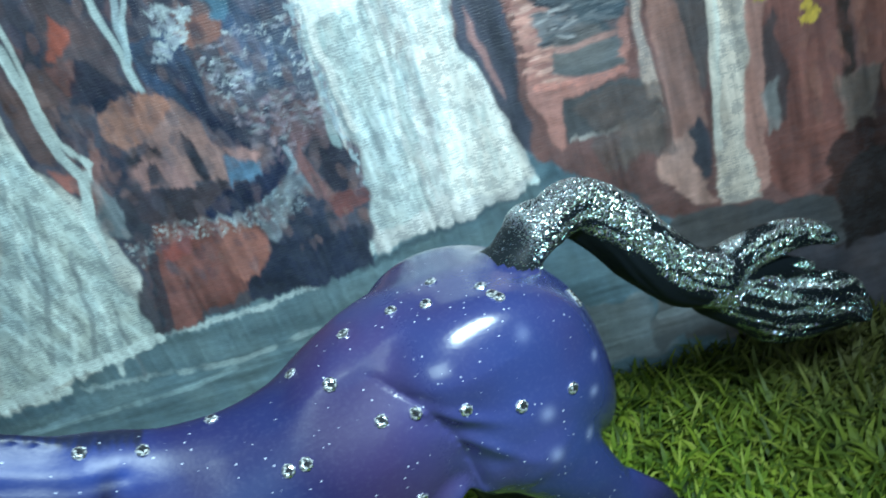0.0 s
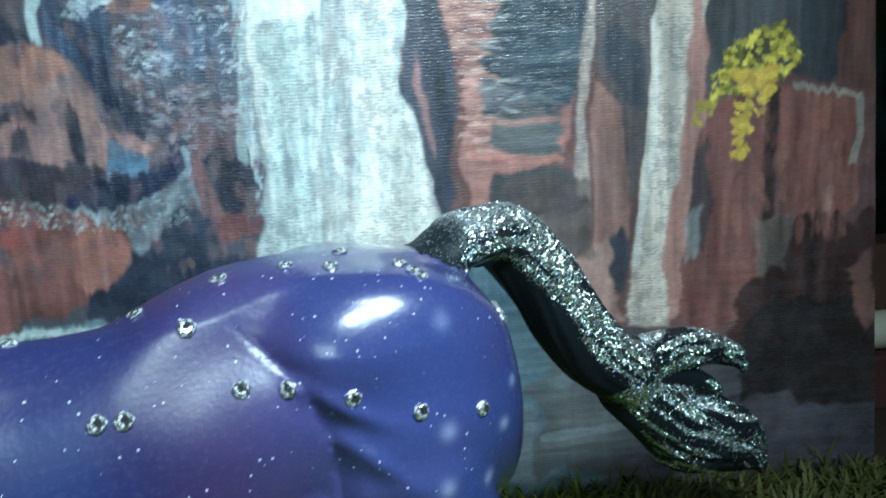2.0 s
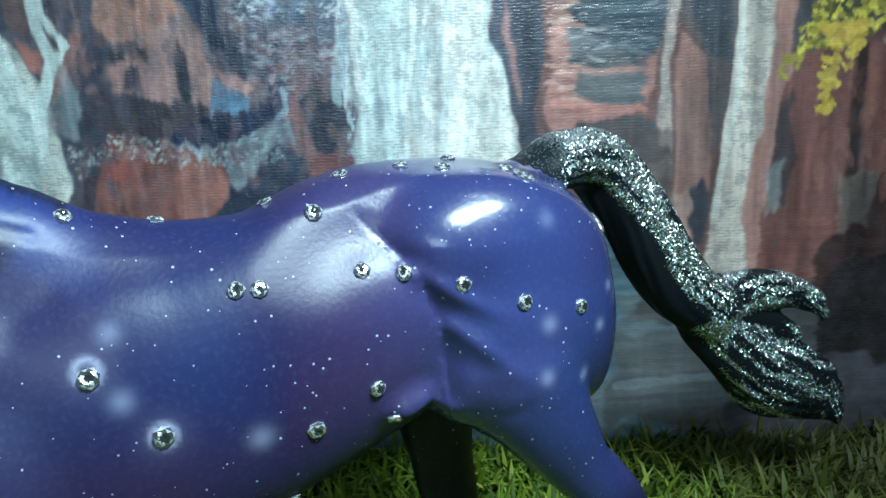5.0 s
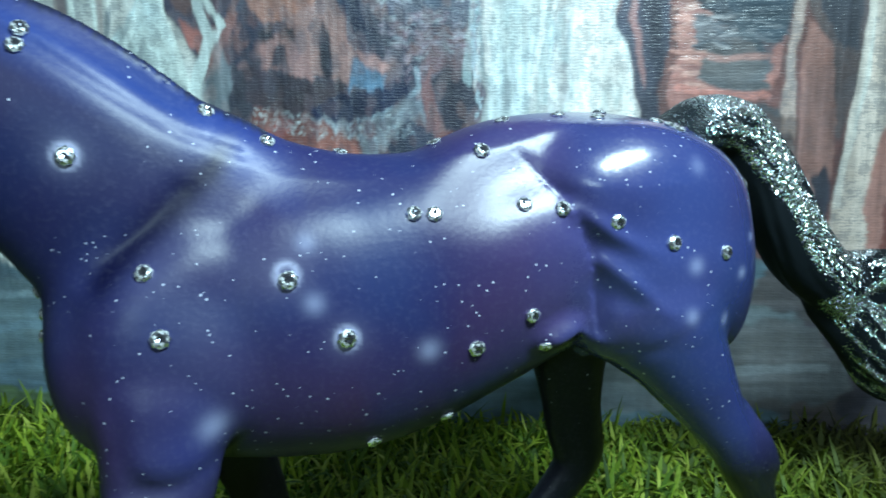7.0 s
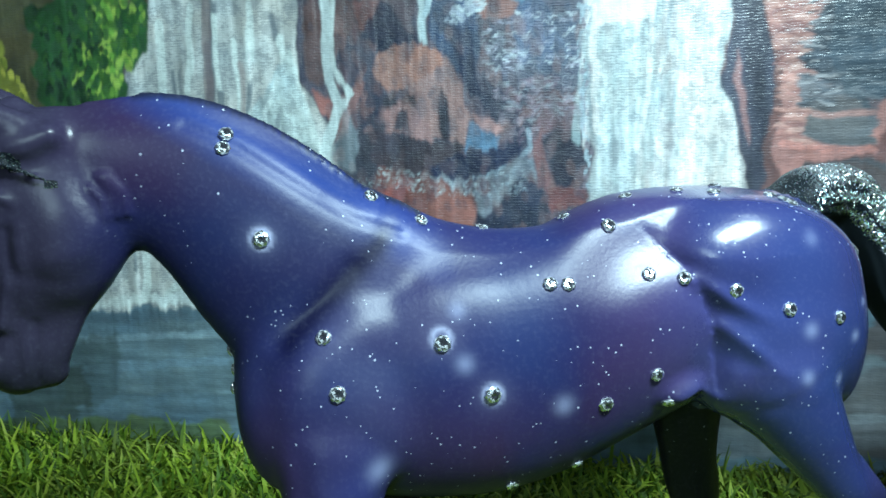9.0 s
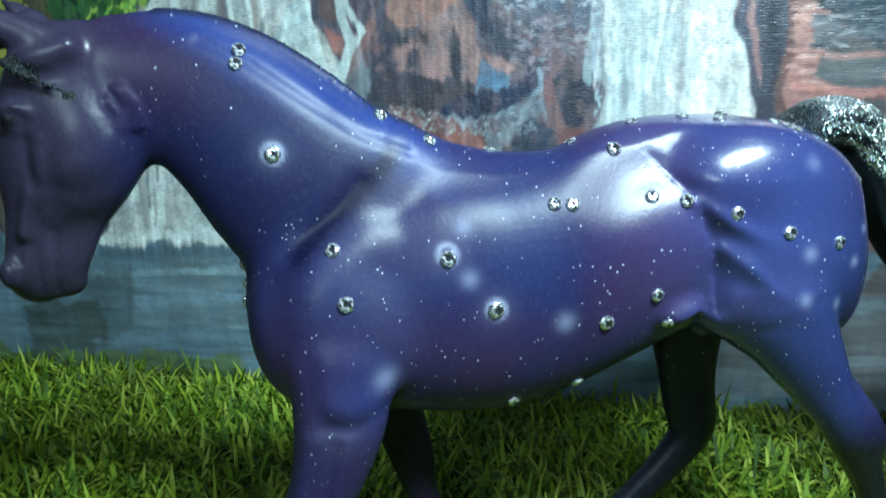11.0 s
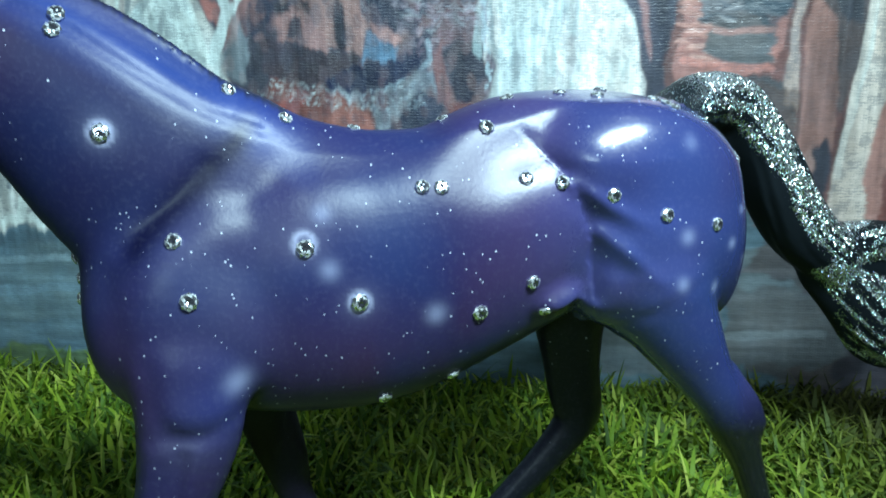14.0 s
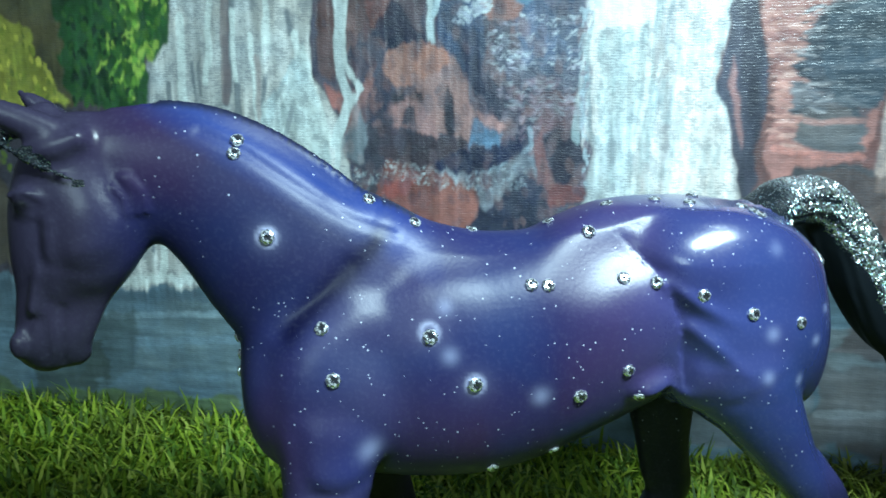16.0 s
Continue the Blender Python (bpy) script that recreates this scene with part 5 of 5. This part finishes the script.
fill([(-21, 233), (-2, 230), (-7, 198), (-1, 169), (5, 131), (-18, 120), (-24, 166), (-26, 208)], (208, 206, 205), 3, "v", 0.2, 0.7, 0.0)
dabs([(-71, 228), (-62, 226), (-65, 165), (-68, 129), (-70, 173)], [(150, 170, 182), (120, 110, 124)], 140, 2, 3, 0.8)
fill([(-66, 226), (-36, 226), (-38, 180), (-42, 124), (-70, 120), (-66, 165)], (168, 182, 184), 2.5, "v", 0.4, 0.75, 0.0)
fill([(-24, 240), (-3, 238), (-8, 198), (-2, 169), (5, 131), (3, 122), (-30, 122), (-27, 166), (-25, 205)], (236, 228, 222), 2.2, "v", 0.12, 0.9, 0.0)
line([(-62, 240), (-64, 205), (-62, 170)], (232, 226, 222), 3.5, 0.8, 0.35)
line([(-36, 236), (-40, 190), (-44, 140)], (228, 224, 222), 3.0, 0.7, 0.4)
# thick white paint, with the lamp's glare on it painted in
fill([(-53, 288), (-20, 283), (-29, 234), (-37, 220), (-51, 217), (-62, 218), (-64, 227)], (226, 226, 226), 2.5, "n", 0.05, 0.9, 0.0)
fill([(-11, 282), (5, 280), (-5, 218), (-16, 210), (-21, 220)], (218, 216, 216), 3, "v", 0.15, 0.8, 0.3)
dabs([(-64, 218), (-3, 217), (-1, 164), (3, 126), (-61, 127), (-62, 165)], [(240, 248, 248), (150, 178, 184), (176, 200, 202), (228, 240, 238)], 420, 2.5, 9, 0.2)
# right cliffs
fill([(10, 294), (211, 267), (215, 44), (106, 76), (65, 83), (13, 130), (7, 138), (0, 171), (-6, 198)], (112, 76, 74), 2, "n", 0.4, 1.0, 0.0)
fill([(10, 294), (19, 293), (9, 228), (14, 206), (11, 176), (13, 155), (9, 135), (6, 138), (0, 171), (-6, 189), (-1, 230)], (66, 68, 84), 2, "v", 0.4, 1.0, 0.0)
fill([(-1, 204), (1, 190), (6, 168), (7, 160), (2, 173), (-2, 190)], (150, 106, 106), 1.5, "v", 0.2, 1.0, 0.0)
fill([(20, 293), (75, 285), (69, 219), (61, 161), (51, 155), (31, 154), (26, 132), (19, 141), (15, 173), (17, 201), (10, 226)], (176, 116, 108), 2, "h", 0.3, 1.0, 0.0)
dabs([(12, 228), (41, 223), (30, 159), (17, 168), (17, 203)], [(196, 136, 124), (150, 96, 92), (208, 156, 144)], 150, 10, 2.5, 0.7)
fill([(35, 218), (46, 227), (69, 232), (68, 206), (64, 184), (50, 189), (34, 191), (23, 197), (31, 203)], (74, 80, 90), 3, "h", 0.5, 1.0, 0.0)
fill([(23, 193), (55, 188), (59, 178), (46, 174), (25, 177)], (112, 110, 116), 2.5, "h", 0.5, 1.0, 0.0)
dabs([(30, 225), (69, 228), (64, 184), (25, 178)], [(48, 52, 62), (92, 98, 108), (160, 156, 160)], 150, 9, 1.6, 0.75)
fill([(30, 177), (59, 176), (61, 161), (46, 159), (28, 166)], (104, 104, 108), 2, "n", 0.4, 1.0, 0.0)
fill([(28, 154), (68, 154), (69, 135), (55, 131), (28, 133), (27, 145)], (82, 82, 88), 2, "n", 0.4, 1.0, 0.0)
line([(29, 134), (55, 132), (69, 135)], (190, 180, 176), 2, 0.6, 0.4)
fill([(47, 133), (69, 134), (67, 120), (49, 116)], (120, 104, 100), 2, "n", 0.3, 1.0, 0.0)
fill([(75, 285), (106, 281), (99, 214), (96, 170), (90, 139), (84, 147), (78, 182), (71, 206)], (96, 84, 86), 2, "v", 0.4, 1.0, 0.0)
fill([(75, 205), (87, 208), (96, 202), (94, 177), (83, 183)], (70, 72, 82), 2, "v", 0.3, 1.0, 0.0)
fill([(73, 240), (73, 205), (69, 174), (70, 140), (64, 143), (66, 184), (69, 219)], (200, 172, 162), 1.5, "v", 0.3, 1.0, 0.0)
fill([(73, 192), (82, 179), (87, 147), (87, 122), (79, 118), (71, 125), (71, 150)], (158, 112, 104), 2, "v", 0.3, 1.0, 0.0)
fill([(71, 125), (79, 121), (82, 112), (82, 99), (86, 85), (76, 87), (65, 102), (60, 108)], (182, 136, 126), 2, "v", 0.3, 1.0, 0.0)
fill([(78, 121), (84, 127), (87, 114), (85, 99), (81, 97)], (60, 60, 70), 2, "n", 0.3, 1.0, 0.0)
fill([(106, 281), (125, 278), (120, 198), (113, 157), (104, 114), (104, 80), (87, 83), (88, 111), (96, 170)], (208, 190, 178), 1.5, "v", 0.25, 1.0, 0.0)
fill([(116, 233), (122, 211), (120, 166), (113, 122), (108, 86), (103, 82), (103, 119), (110, 167)], (176, 122, 112), 2, "v", 0.25, 1.0, 0.0)
line([(99, 214), (98, 169), (90, 116)], (220, 222, 216), 3, 0.7, 0.3)
fill([(126, 278), (166, 273), (163, 205), (161, 192), (125, 170), (121, 189)], (84, 82, 86), 2, "v", 0.4, 1.0, 0.0)
fill([(121, 180), (151, 177), (150, 116), (144, 85), (119, 73), (108, 86), (113, 122)], (128, 78, 72), 2, "v", 0.35, 1.0, 0.0)
fill([(115, 150), (123, 165), (123, 133), (118, 111), (112, 117)], (82, 64, 66), 2, "v", 0.3, 1.0, 0.0)
fill([(112, 130), (118, 134), (116, 111), (112, 107)], (140, 140, 142), 2, "v", 0.3, 0.7, 0.0)
fill([(148, 182), (153, 181), (151, 129), (146, 106), (146, 149)], (60, 44, 40), 1.5, "v", 0.3, 1.0, 0.0)
fill([(166, 273), (184, 270), (178, 184), (157, 184), (161, 201)], (58, 60, 66), 2, "v", 0.3, 1.0, 0.0)
fill([(179, 271), (206, 267), (208, 175), (178, 182)], (104, 66, 60), 2, "v", 0.4, 1.0, 0.0)
fill([(153, 181), (188, 178), (189, 142), (183, 123), (153, 126)], (136, 82, 72), 2, "v", 0.3, 1.0, 0.0)
line([(159, 182), (176, 180), (187, 177)], (170, 156, 144), 2.5, 0.7, 0.4)
line([(187, 177), (188, 164), (186, 150)], (170, 164, 152), 3.5, 0.7, 0.4)
line([(177, 139), (175, 127)], (170, 130, 118), 3, 0.7, 0.3)
fill([(151, 126), (178, 129), (208, 126), (210, 33), (129, 49), (138, 86)], (66, 44, 42), 4, "v", 0.5, 1.0, 0.0)
fill([(143, 130), (158, 127), (157, 104), (143, 102)], (122, 106, 100), 3, "v", 0.4, 0.6, 0.0)
fill([(68, 87), (109, 76), (138, 70), (145, 46), (50, 64)], (84, 82, 86), 3, "h", 0.4, 1.0, 0.0)
fill([(187, 102), (199, 111), (201, 79), (193, 69)], (124, 82, 74), 2, "n", 0.3, 1.0, 0.0)
fill([(153, 95), (187, 91), (202, 62), (203, 34), (134, 43), (140, 65)], (50, 40, 40), 4, "n", 0.4, 1.0, 0.0)
# worn and blended patches of the right cliffs
fill([(44, 232), (70, 236), (68, 196), (58, 176), (46, 186), (38, 204)], (66, 82, 94), 3, "h", 0.45, 0.7, 0.25)
fill([(32, 150), (70, 152), (72, 118), (40, 112)], (98, 82, 80), 3, "h", 0.4, 0.7, 0.2)
line([(20, 162), (34, 160), (58, 158)], (206, 128, 116), 3.5, 0.8, 0.4)
line([(22, 176), (40, 174), (56, 176)], (198, 136, 126), 2.5, 0.7, 0.5)
line([(101, 240), (99, 200), (94, 150), (90, 110)], (226, 212, 200), 3.0, 0.8, 0.3)
dabs([(130, 170), (186, 172), (184, 120), (128, 112)], [(150, 92, 82), (116, 72, 66), (168, 112, 98)], 110, 4, 12, 0.35)
# ochre shrub
fill([(129, 194), (143, 203), (157, 206), (157, 194), (143, 190), (130, 185)], (84, 80, 30), 3, "n", 0.5, 0.8, 0.0)
dabs([(124, 193), (129, 199), (141, 204), (155, 210), (162, 196), (161, 192), (152, 186), (149, 182), (142, 181), (125, 179), (122, 177)], [(214, 190, 8), (176, 158, 10), (236, 210, 12), (116, 106, 18)], 170, 4, 3, 0.95)
dabs([(133, 189), (151, 191), (147, 180), (135, 180)], [(236, 192, 8), (216, 164, 6)], 40, 6, 3.5, 0.95)
dabs([(135, 180), (148, 179), (142, 165), (137, 152), (132, 154), (132, 168)], [(230, 186, 8), (206, 166, 8)], 36, 5, 3, 0.95)
dabs([(121, 184), (124, 177), (116, 167), (114, 171)], [(176, 156, 20)], 14, 3, 3, 0.9)

picture.finish()
nx, nz = picture.nx, picture.nz
relief = (picture.grain[0] - 0.5) * 0.4 + (picture.up_down - 0.5) * 0.25 + picture.ridge * 0.3
front = np.stack([picture.x, 260 - relief, picture.z], -1).reshape(-1, 3) * MM
ii, jj = np.meshgrid(np.arange(nx - 1), np.arange(nz - 1), indexing="ij")
k00 = (ii * nz + jj).ravel()
cells = np.stack([k00, k00 + nz, k00 + nz + 1, k00 + 1], 1)
painting = new("painting", None)
painting.matrix_world = pose(0, 0, 0)
tagged(painting, "waterfall and red rock landscape painted on stretched canvas", "painting")
me = mesh_from("painted_face", front, cells)
lay_colour(me, np.concatenate([np.clip(picture.col, 0.002, 0.95), np.clip(picture.dry, 0, 1)[..., None]], 2).reshape(-1, 4))
me.materials.append(canvas_material())
face = new("painted_face", me)
face.parent = painting


def box(bm, lo, hi, bevel=0.0):
    vs = [bm.verts.new((x, y, z)) for x in (lo[0], hi[0]) for y in (lo[1], hi[1]) for z in (lo[2], hi[2])]
    fs = [bm.faces.new([vs[i] for i in q]) for q in ((0, 1, 3, 2), (4, 6, 7, 5), (0, 4, 5, 1), (2, 3, 7, 6), (0, 2, 6, 4), (1, 5, 7, 3))]
    if bevel:
        bmesh.ops.bevel(bm, geom=list({e for f in fs for e in f.edges}), offset=bevel, segments=2, affect="EDGES", profile=0.5)


def part(name, bm, mat, parent=None, label=""):
    me = bpy.data.meshes.new(name)
    bmesh.ops.recalc_face_normals(bm, faces=bm.faces)
    bm.to_mesh(me)
    bm.free()
    me.materials.append(mat)
    ob = new(name, me)
    if parent:
        ob.parent = parent
    return tagged(ob, label)


m_side = grainy("canvas_side", (0.30, 0.20, 0.17), (0.42, 0.33, 0.30), 60, 0.7)
bm = bmesh.new()
vs = [bm.verts.new((x * MM, y * MM, z * MM)) for x, z in ((-450, 0), (206, 0), (206 - 0.064 * 285, 285), (-450, 285)) for y in (260.6, 279)]
for a, b in ((0, 2), (2, 4), (4, 6), (6, 0)):
    bm.faces.new((vs[a], vs[b], vs[b + 1], vs[a + 1]))
bm.faces.new((vs[1], vs[3], vs[5], vs[7]))
part("stretcher_side", bm, m_side, painting, "folded canvas edge round the stretcher")

# ---------------------------------------------------------------- setting
bm = bmesh.new()
box(bm, (-1.2, -1.1, -0.03), (1.1, 1.0, -0.004))
tagged(part("ground", bm, grainy("table_wood", (0.06, 0.04, 0.025), (0.03, 0.022, 0.016), 18)), kind="structure")
# Unseen walls and ceiling, added; the pale ones bounce light onto the stones.
m_wall = grainy("pale_bounce_wall", (0.62, 0.62, 0.60), (0.7, 0.7, 0.68), 9)
m_dark = grainy("dark_wall", (0.018, 0.02, 0.022), (0.04, 0.022, 0.03), 9)
for name, lo, hi in (("wall_north", (-1.2, 1.0, -0.03), (1.1, 1.05, 1.7)), ("unseen_wall_south", (-1.2, -1.15, -0.03), (1.1, -1.1, 1.7)), ("unseen_wall_west", (-1.25, -1.15, -0.03), (-1.2, 1.05, 1.7)), ("wall_east", (1.1, -1.15, -0.03), (1.15, 1.05, 1.7)), ("unseen_ceiling", (-1.25, -1.15, 1.7), (1.15, 1.05, 1.75))):
    bm = bmesh.new()
    box(bm, lo, hi)
    tagged(part(name, bm, m_dark if name in ("wall_north", "wall_east") else m_wall), kind="structure")

# behind the painting
def cloth_material():
    m, n, l, b = material("dark_patterned_cloth")
    tc = n.new("ShaderNodeTexCoord")
    big = node(n, "TexNoise", Scale=11.0, Detail=2.0)
    hue = node(n, "TexNoise", Scale=6.0, Detail=1.0)
    l.new(tc.outputs["Object"], big.inputs["Vector"])
    l.new(tc.outputs["Object"], hue.inputs["Vector"])
    ramp = n.new("ShaderNodeValToRGB")
    el = ramp.color_ramp.elements
    el[0].position, el[0].color = 0.38, (0.05, 0.16, 0.19, 1)
    el[1].position, el[1].color = 0.62, (0.10, 0.02, 0.025, 1)
    e = el.new(0.5)
    e.color = (0.03, 0.09, 0.02, 1)
    l.new(hue.outputs[0], ramp.inputs[0])
    edge = calc(n, l, "MULTIPLY", calc(n, l, "SUBTRACT", big.outputs[0], 0.5), 14.0, True)
    l.new(mixer(n, l, edge, (0.012, 0.012, 0.014), ramp.outputs[0]), b.inputs["Base Color"])
    b.inputs["Roughness"].default_value = 0.85
    return m


bm = bmesh.new()
for k in range(41):
    x = 0.16 + k * 0.012
    y = 0.43 + 0.006 * math.sin(k * 0.9) + 0.004 * math.sin(k * 2.1)
    bm.verts.new((x, y, -0.004))
    bm.verts.new((x, y + 0.004 * math.sin(k * 0.5), 0.5))
bm.verts.ensure_lookup_table()
for k in range(40):
    bm.faces.new((bm.verts[2 * k], bm.verts[2 * k + 2], bm.verts[2 * k + 3], bm.verts[2 * k + 1])).smooth = True
bmesh.ops.solidify(bm, geom=bm.faces[:], thickness=0.003)
tagged(part("hanging_cloth", bm, cloth_material()), "dark teal, green and maroon patterned cloth behind the painting", "cloth")
bm = bmesh.new()
box(bm, (0.25, 0.375, -0.004), (0.40, 0.405, 0.082), 0.002)
tagged(part("brown_box", bm, grainy("brown_card", (0.09, 0.04, 0.028), (0.13, 0.06, 0.04), 30, 0.7)), "plain brown box standing behind the painting", "box")
bm = bmesh.new()
rings = []
for k in range(13):
    t = k / 12
    w = 0.0112 * (1 - 0.12 * abs(2 * t - 1) ** 6) * (0.35 + 0.65 * min(1.0, 14 * t, 14 * (1 - t)))
    rings.append([bm.verts.new((0.232 + 0.13 * t, 0.345 + w * math.cos(a * math.pi / 8), 0.039 + w * math.sin(a * math.pi / 8))) for a in range(16)])
for p, q in zip(rings, rings[1:]):
    for a in range(16):
        bm.faces.new((p[a], p[(a + 1) % 16], q[(a + 1) % 16], q[a])).smooth = True
bm.faces.new(rings[0])
bm.faces.new(rings[-1])
tagged(part("cream_roll", bm, grainy("cream_wax", (0.55, 0.52, 0.42), (0.62, 0.59, 0.5), 60, 0.5)), "smooth cream roll lying on the brown stand", "roll")
bm = bmesh.new()
box(bm, (0.236, 0.33, -0.004), (0.36, 0.36, 0.028), 0.0015)
tagged(part("low_stand", bm, grainy("stand_wood", (0.05, 0.015, 0.015), (0.08, 0.03, 0.025), 30, 0.7)), "low dark red block under the cream roll", "block")

# turf
mat_lo, mat_hi = (-0.52, -0.16), (0.34, 0.262)
bm = bmesh.new()
box(bm, (mat_lo[0], mat_lo[1], -0.004), (mat_hi[0], mat_hi[1], 0.0005))
tagged(part("grass_mat", bm, grainy("turf_backing", (0.012, 0.03, 0.008), (0.03, 0.05, 0.012), 200, 0.9)), "dark backing mat of the artificial grass", "mat")


def blades(n, seed, lo, hi, tall, wide):
    r = np.random.default_rng(seed)
    x, y = r.uniform(mat_lo[0], mat_hi[0], n), r.uniform(mat_lo[1], mat_hi[1], n)
    clump = field(x * 1000 + 900, y * 1000 + 900, 22, seed + 3, 2)
    turn = r.uniform(0, 2 * np.pi, n) + 0.0
    turn = np.where(r.random(n) < 0.5, turn, clump * 14.0 + r.normal(0, 0.5, n))
    length = r.uniform(lo, hi, n) * (0.7 + 0.6 * clump)
    lean, bend = r.uniform(0.05, 0.9, n), r.uniform(0.2, 2.4, n)
    width = r.uniform(0.7, 1.3, n) * wide
    out = []
    px, pz, ang = np.zeros(n), np.zeros(n), lean.copy()
    levels = 4
    for k in range(levels):
        w = width * (1.0, 1.0, 0.8, 0.1)[k] / 2
        cx, cy = x + px * np.cos(turn), y + px * np.sin(turn)
        sx, sy = -np.sin(turn) * w, np.cos(turn) * w
        fold = w * 0.35
        out.append(np.stack([cx - sx, cy - sy, pz + fold], 1))
        out.append(np.stack([cx + sx, cy + sy, pz + fold], 1))
        px, pz = px + np.sin(ang) * length / (levels - 1), pz + np.cos(ang) * length / (levels - 1)
        ang = ang + bend / (levels - 1)
    vs = np.stack(out, 1).reshape(-1, 3)
    vs[:, 1] = np.minimum(vs[:, 1], 0.2585)
    base = np.arange(n)[:, None] * (2 * levels)
    fs = np.concatenate([base + np.array((2 * k, 2 * k + 1, 2 * k + 3, 2 * k + 2)) for k in range(levels - 1)])
    return vs, fs


sets = [blades(60000, 1, 0.007, 0.019, 1, 0.0020), blades(11000, 2, 0.014, 0.027, 1, 0.0016)]
vs = np.concatenate([v for v, f in sets])
fs = np.concatenate([sets[0][1], sets[1][1] + len(sets[0][0])])
me = mesh_from("artificial_grass", vs, fs)
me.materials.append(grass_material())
tagged(new("artificial_grass", me), "bright green plastic grass blades of uneven height", "grass", kind="stuff")
